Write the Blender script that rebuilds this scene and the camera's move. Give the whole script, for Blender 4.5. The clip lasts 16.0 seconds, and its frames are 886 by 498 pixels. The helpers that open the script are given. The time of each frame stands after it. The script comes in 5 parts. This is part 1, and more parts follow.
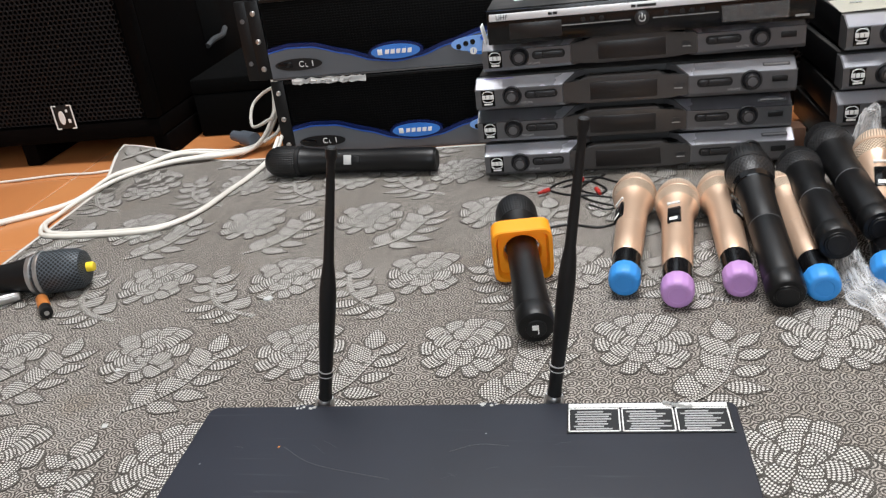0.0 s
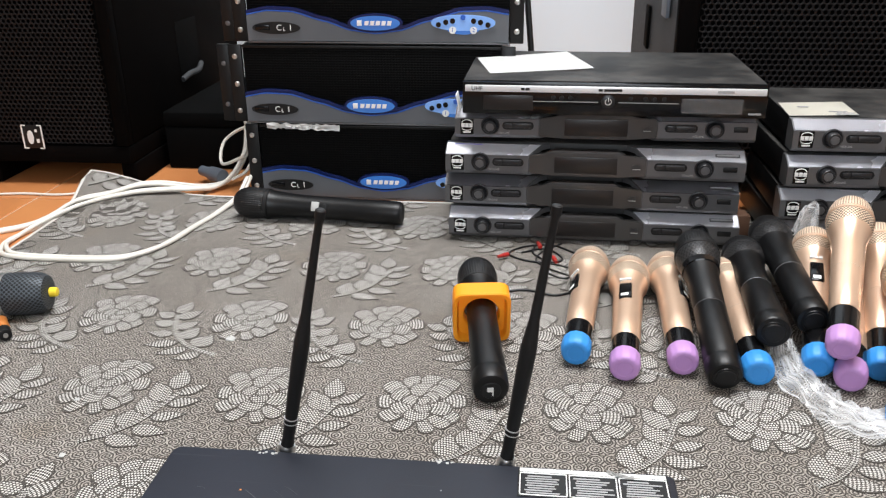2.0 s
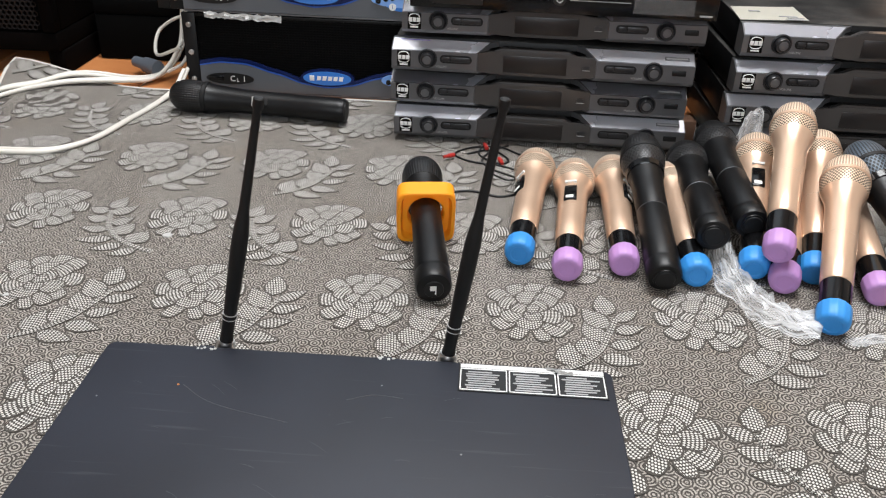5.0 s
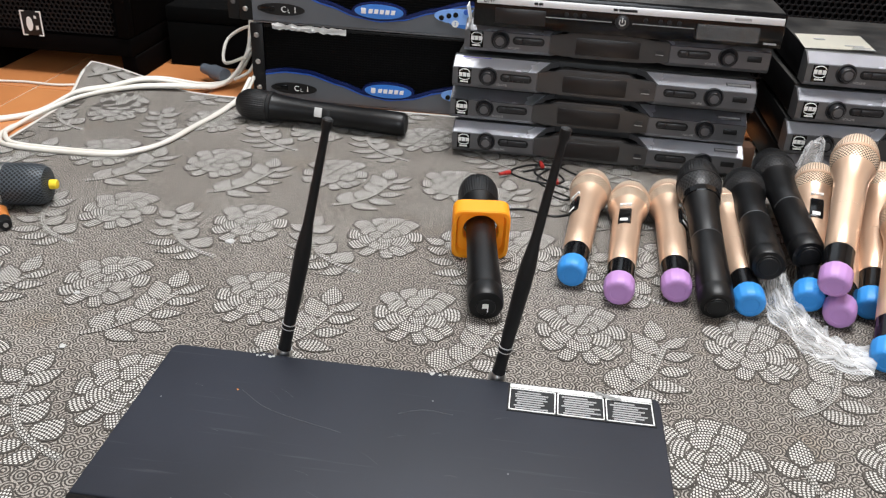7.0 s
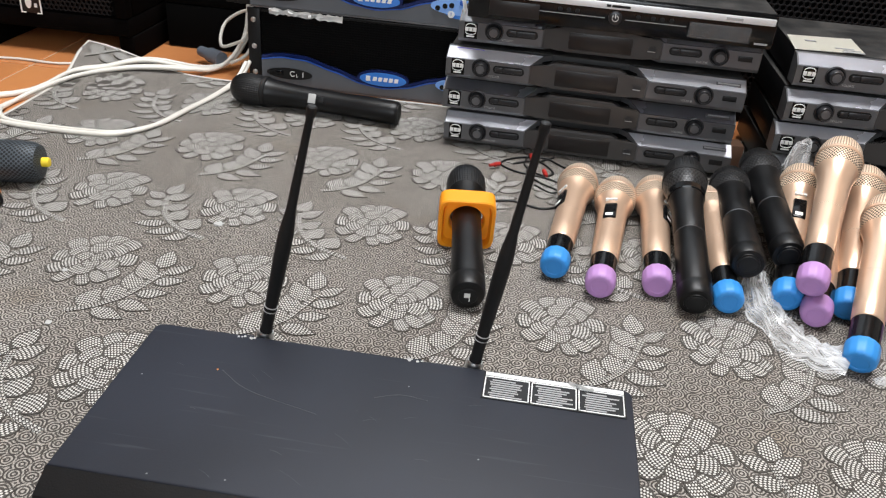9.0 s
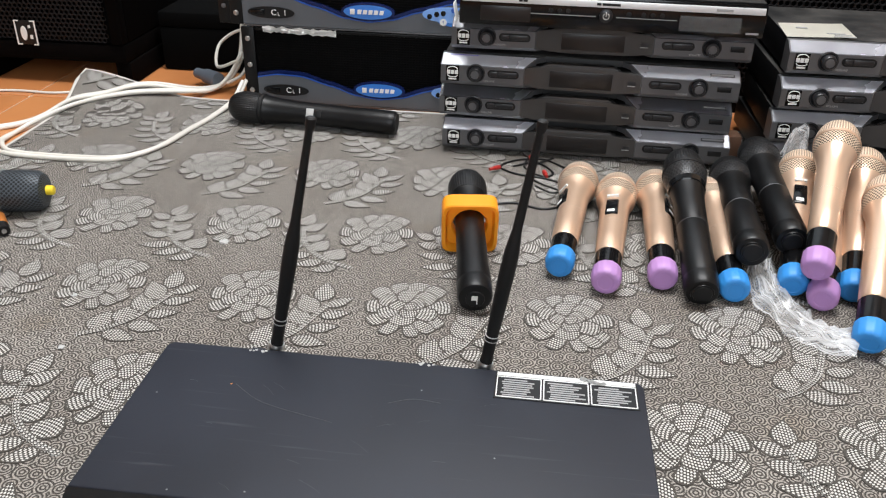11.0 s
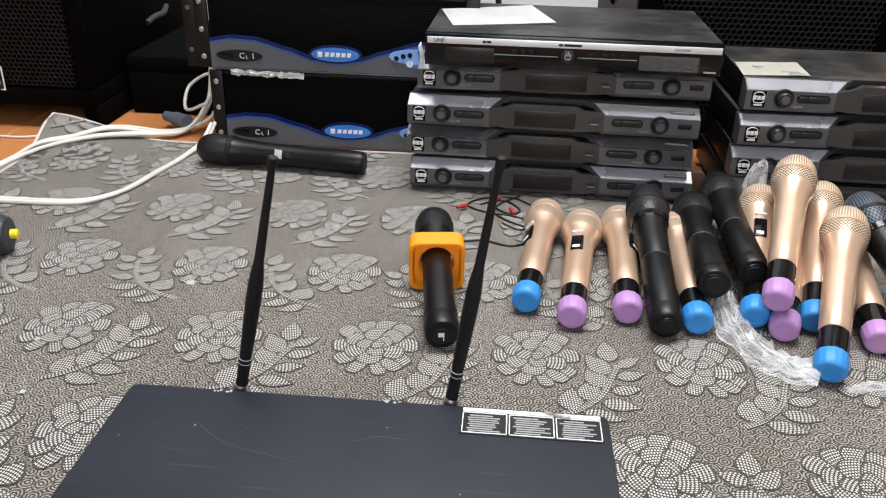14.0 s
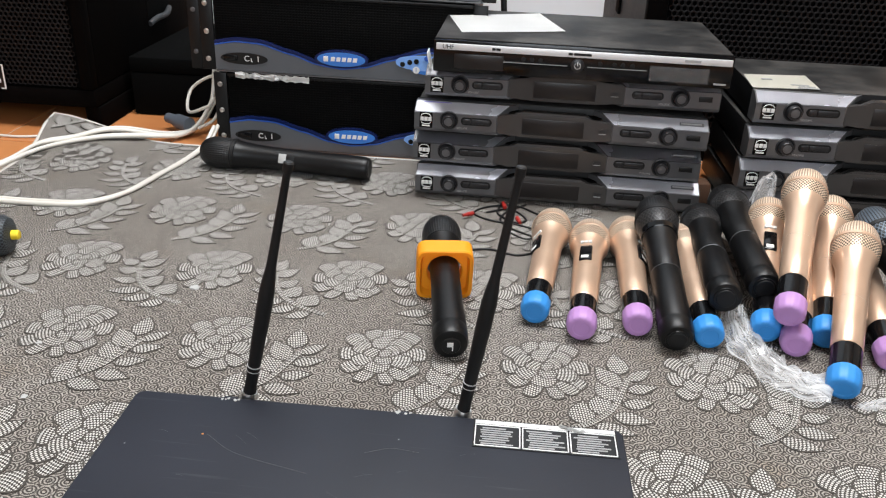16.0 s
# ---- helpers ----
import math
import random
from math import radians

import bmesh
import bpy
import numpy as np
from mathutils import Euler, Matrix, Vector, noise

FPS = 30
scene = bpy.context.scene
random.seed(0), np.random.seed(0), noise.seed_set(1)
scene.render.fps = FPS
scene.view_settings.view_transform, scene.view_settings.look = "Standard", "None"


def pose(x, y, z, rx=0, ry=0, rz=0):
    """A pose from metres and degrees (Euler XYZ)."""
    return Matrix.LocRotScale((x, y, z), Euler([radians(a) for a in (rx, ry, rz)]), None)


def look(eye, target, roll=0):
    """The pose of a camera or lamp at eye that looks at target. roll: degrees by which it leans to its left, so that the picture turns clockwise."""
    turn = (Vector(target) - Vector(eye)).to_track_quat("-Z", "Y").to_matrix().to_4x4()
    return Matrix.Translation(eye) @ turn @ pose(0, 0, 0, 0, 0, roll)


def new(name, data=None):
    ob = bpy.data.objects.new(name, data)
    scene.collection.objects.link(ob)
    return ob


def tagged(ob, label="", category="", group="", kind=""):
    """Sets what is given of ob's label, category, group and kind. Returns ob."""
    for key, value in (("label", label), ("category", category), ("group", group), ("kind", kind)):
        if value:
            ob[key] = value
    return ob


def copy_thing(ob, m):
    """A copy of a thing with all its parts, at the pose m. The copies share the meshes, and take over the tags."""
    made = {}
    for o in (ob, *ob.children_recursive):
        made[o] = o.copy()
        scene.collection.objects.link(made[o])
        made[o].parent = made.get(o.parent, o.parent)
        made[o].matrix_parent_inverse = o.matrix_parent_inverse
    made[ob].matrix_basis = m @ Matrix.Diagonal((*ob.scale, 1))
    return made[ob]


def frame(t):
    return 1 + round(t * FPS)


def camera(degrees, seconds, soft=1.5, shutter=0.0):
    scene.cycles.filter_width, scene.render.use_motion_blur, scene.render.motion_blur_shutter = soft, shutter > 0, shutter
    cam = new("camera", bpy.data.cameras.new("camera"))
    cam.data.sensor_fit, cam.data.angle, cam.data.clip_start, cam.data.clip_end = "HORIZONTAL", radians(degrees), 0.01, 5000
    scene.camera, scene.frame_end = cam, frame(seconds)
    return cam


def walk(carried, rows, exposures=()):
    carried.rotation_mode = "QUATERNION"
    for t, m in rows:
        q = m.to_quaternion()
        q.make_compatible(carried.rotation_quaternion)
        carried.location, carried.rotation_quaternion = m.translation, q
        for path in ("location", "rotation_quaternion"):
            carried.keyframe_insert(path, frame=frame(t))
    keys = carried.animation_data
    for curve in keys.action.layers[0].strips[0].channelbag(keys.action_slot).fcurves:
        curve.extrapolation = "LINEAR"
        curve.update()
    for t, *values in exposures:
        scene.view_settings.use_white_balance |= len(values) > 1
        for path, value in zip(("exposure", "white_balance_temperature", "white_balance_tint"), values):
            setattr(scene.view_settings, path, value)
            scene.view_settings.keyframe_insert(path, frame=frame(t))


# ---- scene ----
cam = camera(56.2, 16.0, soft=1.2, shutter=0.4)
PATH = [
    (0, (0.27, -0.089, 0.444), (-0.072, 1.686, -0.411), -7.3),
    (0.5, (0.268, -0.103, 0.454), (-0.029, 1.695, -0.371), -4.8),
    (1, (0.261, -0.111, 0.465), (0.008, 1.701, -0.343), -3.3),
    (1.5, (0.26, -0.116, 0.473), (0.009, 1.709, -0.306), -2.0),
    (2, (0.253, -0.122, 0.479), (0.044, 1.712, -0.29), -0.6),
    (2.5, (0.259, -0.124, 0.482), (0.092, 1.718, -0.279), 0.5),
    (3, (0.255, -0.119, 0.481), (0.086, 1.723, -0.279), 0.8),
    (3.5, (0.26, -0.131, 0.477), (0.201, 1.661, -0.41), 2.0),
    (4, (0.249, -0.123, 0.474), (0.204, 1.64, -0.47), 2.0),
    (6.3, (0.26, -0.111, 0.458), (0.148, 1.627, -0.526), 2.9),
    (6.5, (0.255, -0.12, 0.468), (0.149, 1.618, -0.517), 3.4),
    (7, (0.247, -0.123, 0.483), (0.063, 1.622, -0.477), 2.9),
    (7.5, (0.259, -0.124, 0.489), (0.079, 1.624, -0.465), 4.0),
    (8, (0.258, -0.128, 0.491), (0.074, 1.62, -0.463), 4.3),
    (8.5, (0.256, -0.127, 0.488), (0.076, 1.611, -0.484), 4.8),
    (9, (0.263, -0.131, 0.489), (0.086, 1.602, -0.493), 4.7),
    (11.3, (0.264, -0.139, 0.487), (0.072, 1.608, -0.467), 1.2),
    (11.5, (0.26, -0.14, 0.487), (0.07, 1.616, -0.452), 1.4),
    (12, (0.268, -0.147, 0.488), (0.109, 1.622, -0.431), 1.3),
    (12.5, (0.261, -0.141, 0.49), (0.112, 1.637, -0.415), 1.7),
    (13, (0.267, -0.143, 0.491), (0.127, 1.642, -0.402), 1.7),
    (13.5, (0.266, -0.141, 0.491), (0.124, 1.647, -0.393), 1.6),
    (14, (0.275, -0.144, 0.487), (0.136, 1.649, -0.388), 1.3),
    (14.5, (0.269, -0.137, 0.484), (0.125, 1.663, -0.374), 1.0),
    (15, (0.263, -0.133, 0.474), (0.117, 1.67, -0.379), 0.8),
    (15.5, (0.257, -0.134, 0.477), (0.126, 1.669, -0.378), 1.5),
    (16, (0.255, -0.135, 0.484), (0.134, 1.667, -0.377), 2.5),
]
walk(cam, [(t, look(eye, target, roll)) for t, eye, target, roll in PATH], [(0, 0.0), (0.8, 0.06), (2.2, 0.15), (3.0, 0.06), (3.6, 0.03), (4.0, -0.05), (6.5, 0.07), (8.0, -0.03), (16.0, 0.0)])

# world, lights and exposure
world = bpy.data.worlds.new("world")
scene.world = world
world.use_nodes = True
sky = world.node_tree.nodes.new("ShaderNodeTexSky")
sky.sky_type, sky.sun_disc, sky.sun_elevation, sky.sun_rotation = "NISHITA", False, radians(50), radians(200)
world.node_tree.links.new(sky.outputs[0], world.node_tree.nodes["Background"].inputs[0])
world.node_tree.nodes["Background"].inputs[1].default_value = 0.12


def area_light(name, m, sx, sy, watts, colour):
    data = bpy.data.lights.new(name, "AREA")
    data.shape, data.size, data.size_y, data.energy, data.color = "RECTANGLE", sx, sy, watts, colour
    ob = new(name, data)
    ob.matrix_basis = m
    return ob


# unseen fill lamps added: one in the opening behind, one under the ceiling
area_light("opening_fill", look((0.3, -2.35, 1.55), (0.3, 0.8, 0.2)), 1.9, 1.5, 50, (0.92, 0.97, 1.0))
area_light("ceiling_fill", look((0.35, 0.95, 2.62), (0.35, 0.96, 0)), 1.5, 0.9, 112, (0.970, 0.985, 1.0))


# ---- materials ----
def shader(name, colour, rough=0.5, metal=0.0, vary=0.12, grain=60.0, bump=0.05, spec=0.5, clear=0.0, wear=None):
    """A plain surface with two scales of variation in colour and roughness, and a fine relief."""
    m = bpy.data.materials.new(name)
    m.use_nodes = True
    nt = m.node_tree
    n, link = nt.nodes, nt.links.new
    b = n["Principled BSDF"]
    b.inputs["Metallic"].default_value = metal
    b.inputs["Specular IOR Level"].default_value = spec
    b.inputs["Coat Weight"].default_value = clear
    co = n.new("ShaderNodeTexCoord")
    big, fine = n.new("ShaderNodeTexNoise"), n.new("ShaderNodeTexNoise")
    big.inputs["Scale"].default_value, fine.inputs["Scale"].default_value = grain * 0.2, grain * 12
    big.inputs["Detail"].default_value = 5
    for tex in (big, fine):
        link(co.outputs["Object"], tex.inputs["Vector"])
    mix = n.new("ShaderNodeMix")
    mix.data_type = "RGBA"
    dark = tuple(c * (1 - vary) for c in colour)
    light = tuple(min(1, c * (1 + vary)) for c in colour) if wear is None else wear
    mix.inputs["A"].default_value, mix.inputs["B"].default_value = (*dark, 1), (*light, 1)
    ramp = n.new("ShaderNodeMapRange")
    ramp.inputs["From Min"].default_value, ramp.inputs["From Max"].default_value = (0.3, 0.7) if wear is None else (0.52, 0.8)
    link(big.outputs[0], ramp.inputs["Value"])
    link(ramp.outputs[0], mix.inputs["Factor"])
    link(mix.outputs["Result"], b.inputs["Base Color"])
    rr = n.new("ShaderNodeMapRange")
    rr.inputs["To Min"].default_value, rr.inputs["To Max"].default_value = rough * 0.85, min(1, rough * 1.15)
    link(big.outputs[0], rr.inputs["Value"])
    link(rr.outputs[0], b.inputs["Roughness"])
    bp = n.new("ShaderNodeBump")
    bp.inputs["Strength"].default_value, bp.inputs["Distance"].default_value = bump, 0.001
    link(fine.outputs[0], bp.inputs["Height"])
    link(bp.outputs[0], b.inputs["Normal"])
    return m


class Nodes:
    """Short hand for building node trees."""

    def __init__(self, name):
        self.m = bpy.data.materials.new(name)
        self.m.use_nodes = True
        self.nt = self.m.node_tree
        self.b = self.nt.nodes["Principled BSDF"]

    def put(self, kind, **sockets):
        node = self.nt.nodes.new("ShaderNode" + kind)
        for k, v in sockets.items():
            self.set(node.inputs[k.replace("_", " ")], v)
        return node

    def set(self, socket, v):
        if isinstance(v, bpy.types.NodeSocket):
            self.nt.links.new(v, socket)
        else:
            socket.default_value = v

    def math(self, op, a, b=0.0, c=0.0):
        node = self.nt.nodes.new("ShaderNodeMath")
        node.operation = op
        for s, v in zip(node.inputs, (a, b, c)):
            self.set(s, v)
        return node.outputs[0]

    def mix(self, f, a, b):
        node = self.nt.nodes.new("ShaderNodeMix")
        node.data_type = "RGBA"
        self.set(node.inputs["Factor"], f)
        self.set(node.inputs["A"], a)
        self.set(node.inputs["B"], b)
        return node.outputs["Result"]

    def step(self, v, a, b):
        node = self.nt.nodes.new("ShaderNodeMapRange")
        node.interpolation_type = "SMOOTHSTEP"
        for k, x in (("Value", v), ("From Min", a), ("From Max", b)):
            self.set(node.inputs[k], x)
        return node.outputs[0]

    def bump(self, h, strength, distance):
        node = self.put("Bump", Height=h, Strength=strength, Distance=distance)
        self.set(self.b.inputs["Normal"], node.outputs[0])

    def out(self, **sockets):
        for k, v in sockets.items():
            self.set(self.b.inputs[k.replace("_", " ")], v)
        return self.m


def weave_ground():
    """Dark carpet ground with fine concentric rings of stitches."""
    k = Nodes("carpet_ground")
    co = k.put("TexCoord").outputs["Object"]
    warp = k.put("TexNoise", Vector=co, Scale=30.0)
    moved = k.put("VectorMath", )
    moved.operation = "MULTIPLY_ADD"
    k.set(moved.inputs[0], warp.outputs["Color"])
    moved.inputs[1].default_value = (0.004, 0.004, 0)
    k.set(moved.inputs[2], co)
    cells = k.put("TexVoronoi", Vector=moved.outputs[0], Scale=72.0, Randomness=0.32)
    cells.voronoi_dimensions = "2D"
    rings = k.math("SINE", k.math("MULTIPLY", cells.outputs["Distance"], 2 * math.pi / (0.0029 * 72)))
    line = k.step(rings, -0.3, 0.35)
    dots = k.put("TexNoise", Vector=co, Scale=520.0)
    line2 = k.math("MULTIPLY", line, k.step(dots.outputs[0], 0.3, 0.55))
    stain = k.put("TexNoise", Vector=co, Scale=5.0, Detail=6.0)
    worn = k.step(stain.outputs[0], 0.35, 0.7)
    dark = k.mix(worn, (0.052, 0.046, 0.041, 1), (0.068, 0.061, 0.055, 1))
    light = k.mix(worn, (0.33, 0.300, 0.267, 1), (0.40, 0.370, 0.335, 1))
    spill = k.put("TexNoise", Vector=co, Scale=7.0, Detail=4.0, Roughness=0.6)
    soiled = k.math("MULTIPLY", k.step(spill.outputs[0], 0.56, 0.74), 0.45)
    light = k.mix(soiled, light, (0.27, 0.20, 0.12, 1))
    k.bump(line2, 0.5, 0.001)
    return k.out(Base_Color=k.mix(line2, dark, light), Roughness=0.92, Specular_IOR_Level=0.2)


def weave_thread():
    """Pale stitches in bowed rows, as in the petals and leaves."""
    k = Nodes("carpet_thread")
    uv = k.put("SeparateXYZ", Vector=k.put("TexCoord").outputs["UV"])
    u, v = uv.outputs[0], uv.outputs[1]
    bow = k.math("ADD", v, k.math("MULTIPLY", k.math("MULTIPLY", u, u), 11.0))
    row = k.math("DIVIDE", bow, 0.0035)
    lines = k.math("COSINE", k.math("MULTIPLY", row, 2 * math.pi))
    odd = k.math("MULTIPLY", k.math("ROUND", row), 2.2)
    beads = k.math("COSINE", k.math("ADD", k.math("MULTIPLY", u, 2 * math.pi / 0.0028), odd))
    dot = k.step(k.math("ADD", lines, beads), 0.02, 0.55)
    co = k.put("TexCoord").outputs["Object"]
    stain = k.put("TexNoise", Vector=co, Scale=9.0, Detail=5.0)
    pale = k.mix(stain.outputs[0], (0.50, 0.482, 0.450, 1), (0.66, 0.64, 0.605, 1))
    k.bump(dot, 0.6, 0.001)
    return k.out(Base_Color=k.mix(dot, (0.066, 0.060, 0.053, 1), pale), Roughness=0.85, Specular_IOR_Level=0.25)


def wire_mesh(name, wire, hole, metal, rough, nu, nv):
    """Woven wire over a turned shape: u runs round it, v along it."""
    k = Nodes(name)
    uv = k.put("SeparateXYZ", Vector=k.put("TexCoord").outputs["UV"])
    a = k.math("MULTIPLY", uv.outputs[0], 2 * math.pi * nu)
    b = k.math("MULTIPLY", uv.outputs[1], 2 * math.pi * nv)
    h = k.math("MULTIPLY", k.math("SINE", k.math("ADD", a, b)), k.math("SINE", k.math("SUBTRACT", a, b)))
    open_ = k.step(k.math("ABSOLUTE", h), 0.22, 0.5)
    k.bump(k.math("SUBTRACT", 1.0, open_), 0.8, 0.0008)
    return k.out(Base_Color=k.mix(open_, (*wire, 1), (*hole, 1)), Roughness=rough, Metallic=metal)


def ribs(name, wire, hole, metal, rough, nu):
    """Close parallel wires that run up a dome, crossed by faint rings."""
    k = Nodes(name)
    uv = k.put("SeparateXYZ", Vector=k.put("TexCoord").outputs["UV"])
    a = k.math("SINE", k.math("MULTIPLY", uv.outputs[0], 2 * math.pi * nu))
    b = k.math("SINE", k.math("MULTIPLY", uv.outputs[1], 2 * math.pi * 16))
    h = k.step(k.math("ADD", a, k.math("MULTIPLY", b, 0.45)), -0.75, 0.35)
    k.bump(h, 0.7, 0.0006)
    return k.out(Base_Color=k.mix(h, (*hole, 1), (*wire, 1)), Roughness=rough, Metallic=metal)


def ribbed(name, colour, pitch, rough=0.5, depth=0.0008):
    """Fine horizontal ribs."""
    k = Nodes(name)
    co = k.put("SeparateXYZ", Vector=k.put("TexCoord").outputs["Object"])
    w = k.math("SINE", k.math("MULTIPLY", co.outputs[2], 2 * math.pi / pitch))
    w2 = k.math("SINE", k.math("MULTIPLY", co.outputs[0], 2 * math.pi / (pitch * 1.2)))
    h = k.step(k.math("ADD", w, k.math("MULTIPLY", w2, 0.6)), -0.6, 0.6)
    k.bump(h, 0.7, depth)
    return k.out(Base_Color=k.mix(h, tuple(c * 0.3 for c in colour) + (1,), (*colour, 1)), Roughness=rough, Specular_IOR_Level=0.05)


def scratched(name, colour):
    """Powder-coated sheet steel with scuffs, dust specks and long scratches."""
    k = Nodes(name)
    co = k.put("TexCoord").outputs["Object"]
    big = k.put("TexNoise", Vector=co, Scale=7.0, Detail=6.0)
    fine = k.put("TexNoise", Vector=co, Scale=900.0)
    squeeze = k.put("Mapping", Vector=co, Rotation=(0, 0, 0.5), Scale=(6.0, 150.0, 1.0))
    scr = k.put("TexNoise", Vector=squeeze.outputs[0], Scale=1.3, Detail=3.0)
    speck = k.put("TexVoronoi", Vector=co, Scale=30.0)
    speck.voronoi_dimensions = "2D"
    dust = k.math("SUBTRACT", 1.0, k.step(speck.outputs["Distance"], 0.012, 0.03))
    dust = k.math("MULTIPLY", dust, k.step(speck.outputs["Color"], 0.72, 0.74))
    marks = k.math("MULTIPLY", k.step(scr.outputs[0], 0.64, 0.8), 0.16)
    base = k.mix(k.step(big.outputs[0], 0.3, 0.75), tuple(c * 0.85 for c in colour) + (1,), tuple(c * 1.25 for c in colour) + (1,))
    base = k.mix(marks, base, (0.16, 0.16, 0.17, 1))
    base = k.mix(k.math("MULTIPLY", dust, 0.6), base, (0.35, 0.35, 0.35, 1))
    k.bump(fine.outputs[0], 0.12, 0.0005)
    return k.out(Base_Color=base, Roughness=k.math("ADD", 0.42, k.math("MULTIPLY", big.outputs[0], 0.2)), Specular_IOR_Level=0.3)


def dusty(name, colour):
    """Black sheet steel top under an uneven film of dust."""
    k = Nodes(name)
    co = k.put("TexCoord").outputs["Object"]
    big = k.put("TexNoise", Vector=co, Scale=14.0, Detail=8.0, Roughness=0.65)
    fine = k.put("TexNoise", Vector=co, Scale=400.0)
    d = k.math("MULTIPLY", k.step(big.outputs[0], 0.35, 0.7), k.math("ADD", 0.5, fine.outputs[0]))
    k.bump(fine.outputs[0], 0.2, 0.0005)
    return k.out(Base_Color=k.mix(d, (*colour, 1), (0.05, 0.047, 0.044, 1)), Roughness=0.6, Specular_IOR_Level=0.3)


def tile_glaze():
    k = Nodes("terracotta_glaze")
    co = k.put("TexCoord").outputs["Object"]
    info = k.put("ObjectInfo")
    big = k.put("TexNoise", Vector=co, Scale=6.0, Detail=8.0, Roughness=0.6)
    fine = k.put("TexNoise", Vector=co, Scale=120.0, Detail=3.0)
    f = k.math("ADD", k.math("MULTIPLY", big.outputs[0], 0.7), k.math("MULTIPLY", info.outputs["Random"], 0.3))
    k.bump(fine.outputs[0], 0.06, 0.001)
    return k.out(Base_Color=k.mix(f, (0.42, 0.14, 0.045, 1), (0.62, 0.27, 0.10, 1)), Roughness=0.28)


def clear_film(least=0.16, folds=0.50, relief=0.35):
    k = Nodes("clear_film")
    co = k.put("TexCoord").outputs["Object"]
    n = k.put("TexNoise", Vector=co, Scale=160.0, Detail=4.0)
    k.bump(n.outputs[0], relief, 0.002)
    m = k.out(Base_Color=(0.95, 0.96, 0.97, 1), Roughness=0.12, Specular_IOR_Level=0.9)
    clear = k.put("BsdfTransparent")
    mixed = k.put("MixShader")
    uv = k.put("Mapping", Vector=k.put("TexCoord").outputs["UV"], Scale=(2.5, 22.0, 1.0))
    fold = k.step(k.put("TexNoise", Vector=uv.outputs[0], Scale=1.0, Detail=5.0, Roughness=0.7).outputs[0], 0.38, 0.7)
    k.set(mixed.inputs[0], k.math("ADD", least, k.math("MULTIPLY", fold, folds)))
    k.set(mixed.inputs[1], clear.outputs[0])
    k.set(mixed.inputs[2], k.b.outputs[0])
    k.set(k.nt.nodes["Material Output"].inputs[0], mixed.outputs[0])
    return m


def translucent_plastic(name, colour):
    """Thin moulded plastic that lets light through."""
    k = Nodes(name)
    co = k.put("TexCoord").outputs["Object"]
    n = k.put("TexNoise", Vector=co, Scale=500.0)
    k.bump(n.outputs[0], 0.05, 0.0005)
    m = k.out(Base_Color=(*colour, 1), Roughness=0.45)
    through_light = k.put("BsdfTranslucent", Color=(*colour, 1))
    mixed = k.put("MixShader")
    k.set(mixed.inputs[0], 0.3)
    k.set(mixed.inputs[1], k.b.outputs[0])
    k.set(mixed.inputs[2], through_light.outputs[0])
    k.set(k.nt.nodes["Material Output"].inputs[0], mixed.outputs[0])
    return m


GROUND, THREAD = weave_ground(), weave_thread()
OUTLINE = shader("carpet_outline_thread", (0.070, 0.063, 0.056), 0.92, bump=0.4, grain=120, spec=0.2)
STEM = shader("carpet_edge_thread", (0.52, 0.49, 0.45), 0.9, bump=0.5, grain=120)
BLACK = shader("black_plastic", (0.006, 0.006, 0.0065), 0.42, bump=0.06, spec=0.35)
BLACK_GLOSS = shader("glossy_black_plastic", (0.004, 0.004, 0.0045), 0.16, bump=0.01, spec=0.35)
SATIN_BLACK = shader("satin_black_paint", (0.0036, 0.0036, 0.0040), 0.40, vary=0.3, bump=0.12, spec=0.30)
RUBBER_BLACK = shader("black_rubber", (0.006, 0.006, 0.0065), 0.55, bump=0.15, spec=0.3)
CHASSIS = scratched("scuffed_black_steel", (0.0138, 0.0160, 0.0235))
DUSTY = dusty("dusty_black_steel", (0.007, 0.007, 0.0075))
CABINET = shader("textured_black_cabinet_paint", (0.0020, 0.0015, 0.0014), 0.75, vary=0.3, grain=90, bump=0.3, spec=0.03)
GREY_CABINET = shader("grey_black_cabinet_side", (0.035, 0.037, 0.040), 0.6, grain=90, bump=0.4, spec=0.3)
GRILLE = shader("black_perforated_steel", (0.0085, 0.0072, 0.0074), 0.5, vary=0.2, bump=0.05, spec=0.12)
# foam behind the grilles; also the dark of recesses and gaps
FOAM_AND_GAPS = shader("black_foam_and_dark_gaps", (0.002, 0.002, 0.002), 0.95, bump=0.5, spec=0.05)
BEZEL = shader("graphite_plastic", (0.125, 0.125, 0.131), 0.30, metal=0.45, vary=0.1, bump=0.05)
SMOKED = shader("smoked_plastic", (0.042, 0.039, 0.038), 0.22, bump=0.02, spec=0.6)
# same plastic as BEZEL, with the overhead sheen put into its colour
BEZEL_LIT = shader("lit_graphite_plastic", (0.80, 0.81, 0.86), 0.27, metal=0.5, vary=0.1, bump=0.04)
KNOB = shader("dark_knob_plastic", (0.014, 0.014, 0.016), 0.35, bump=0.05)
WINDOW = shader("smoked_display", (0.010, 0.008, 0.008), 0.3, bump=0.01)
SILVER = shader("brushed_silver_strip", (0.72, 0.72, 0.73), 0.35, metal=0.15, vary=0.06, bump=0.04)
SCUFF = shader("pale_scuff", (0.06, 0.06, 0.066), 0.6)
STEEL = shader("screw_steel", (0.6, 0.6, 0.6), 0.3, metal=1.0)
PANEL = shader("slate_grey_panel", (0.095, 0.102, 0.114), 0.42, vary=0.08, bump=0.05)
BLUE_EDGE = shader("blue_trim", (0.02, 0.10, 0.48), 0.35)
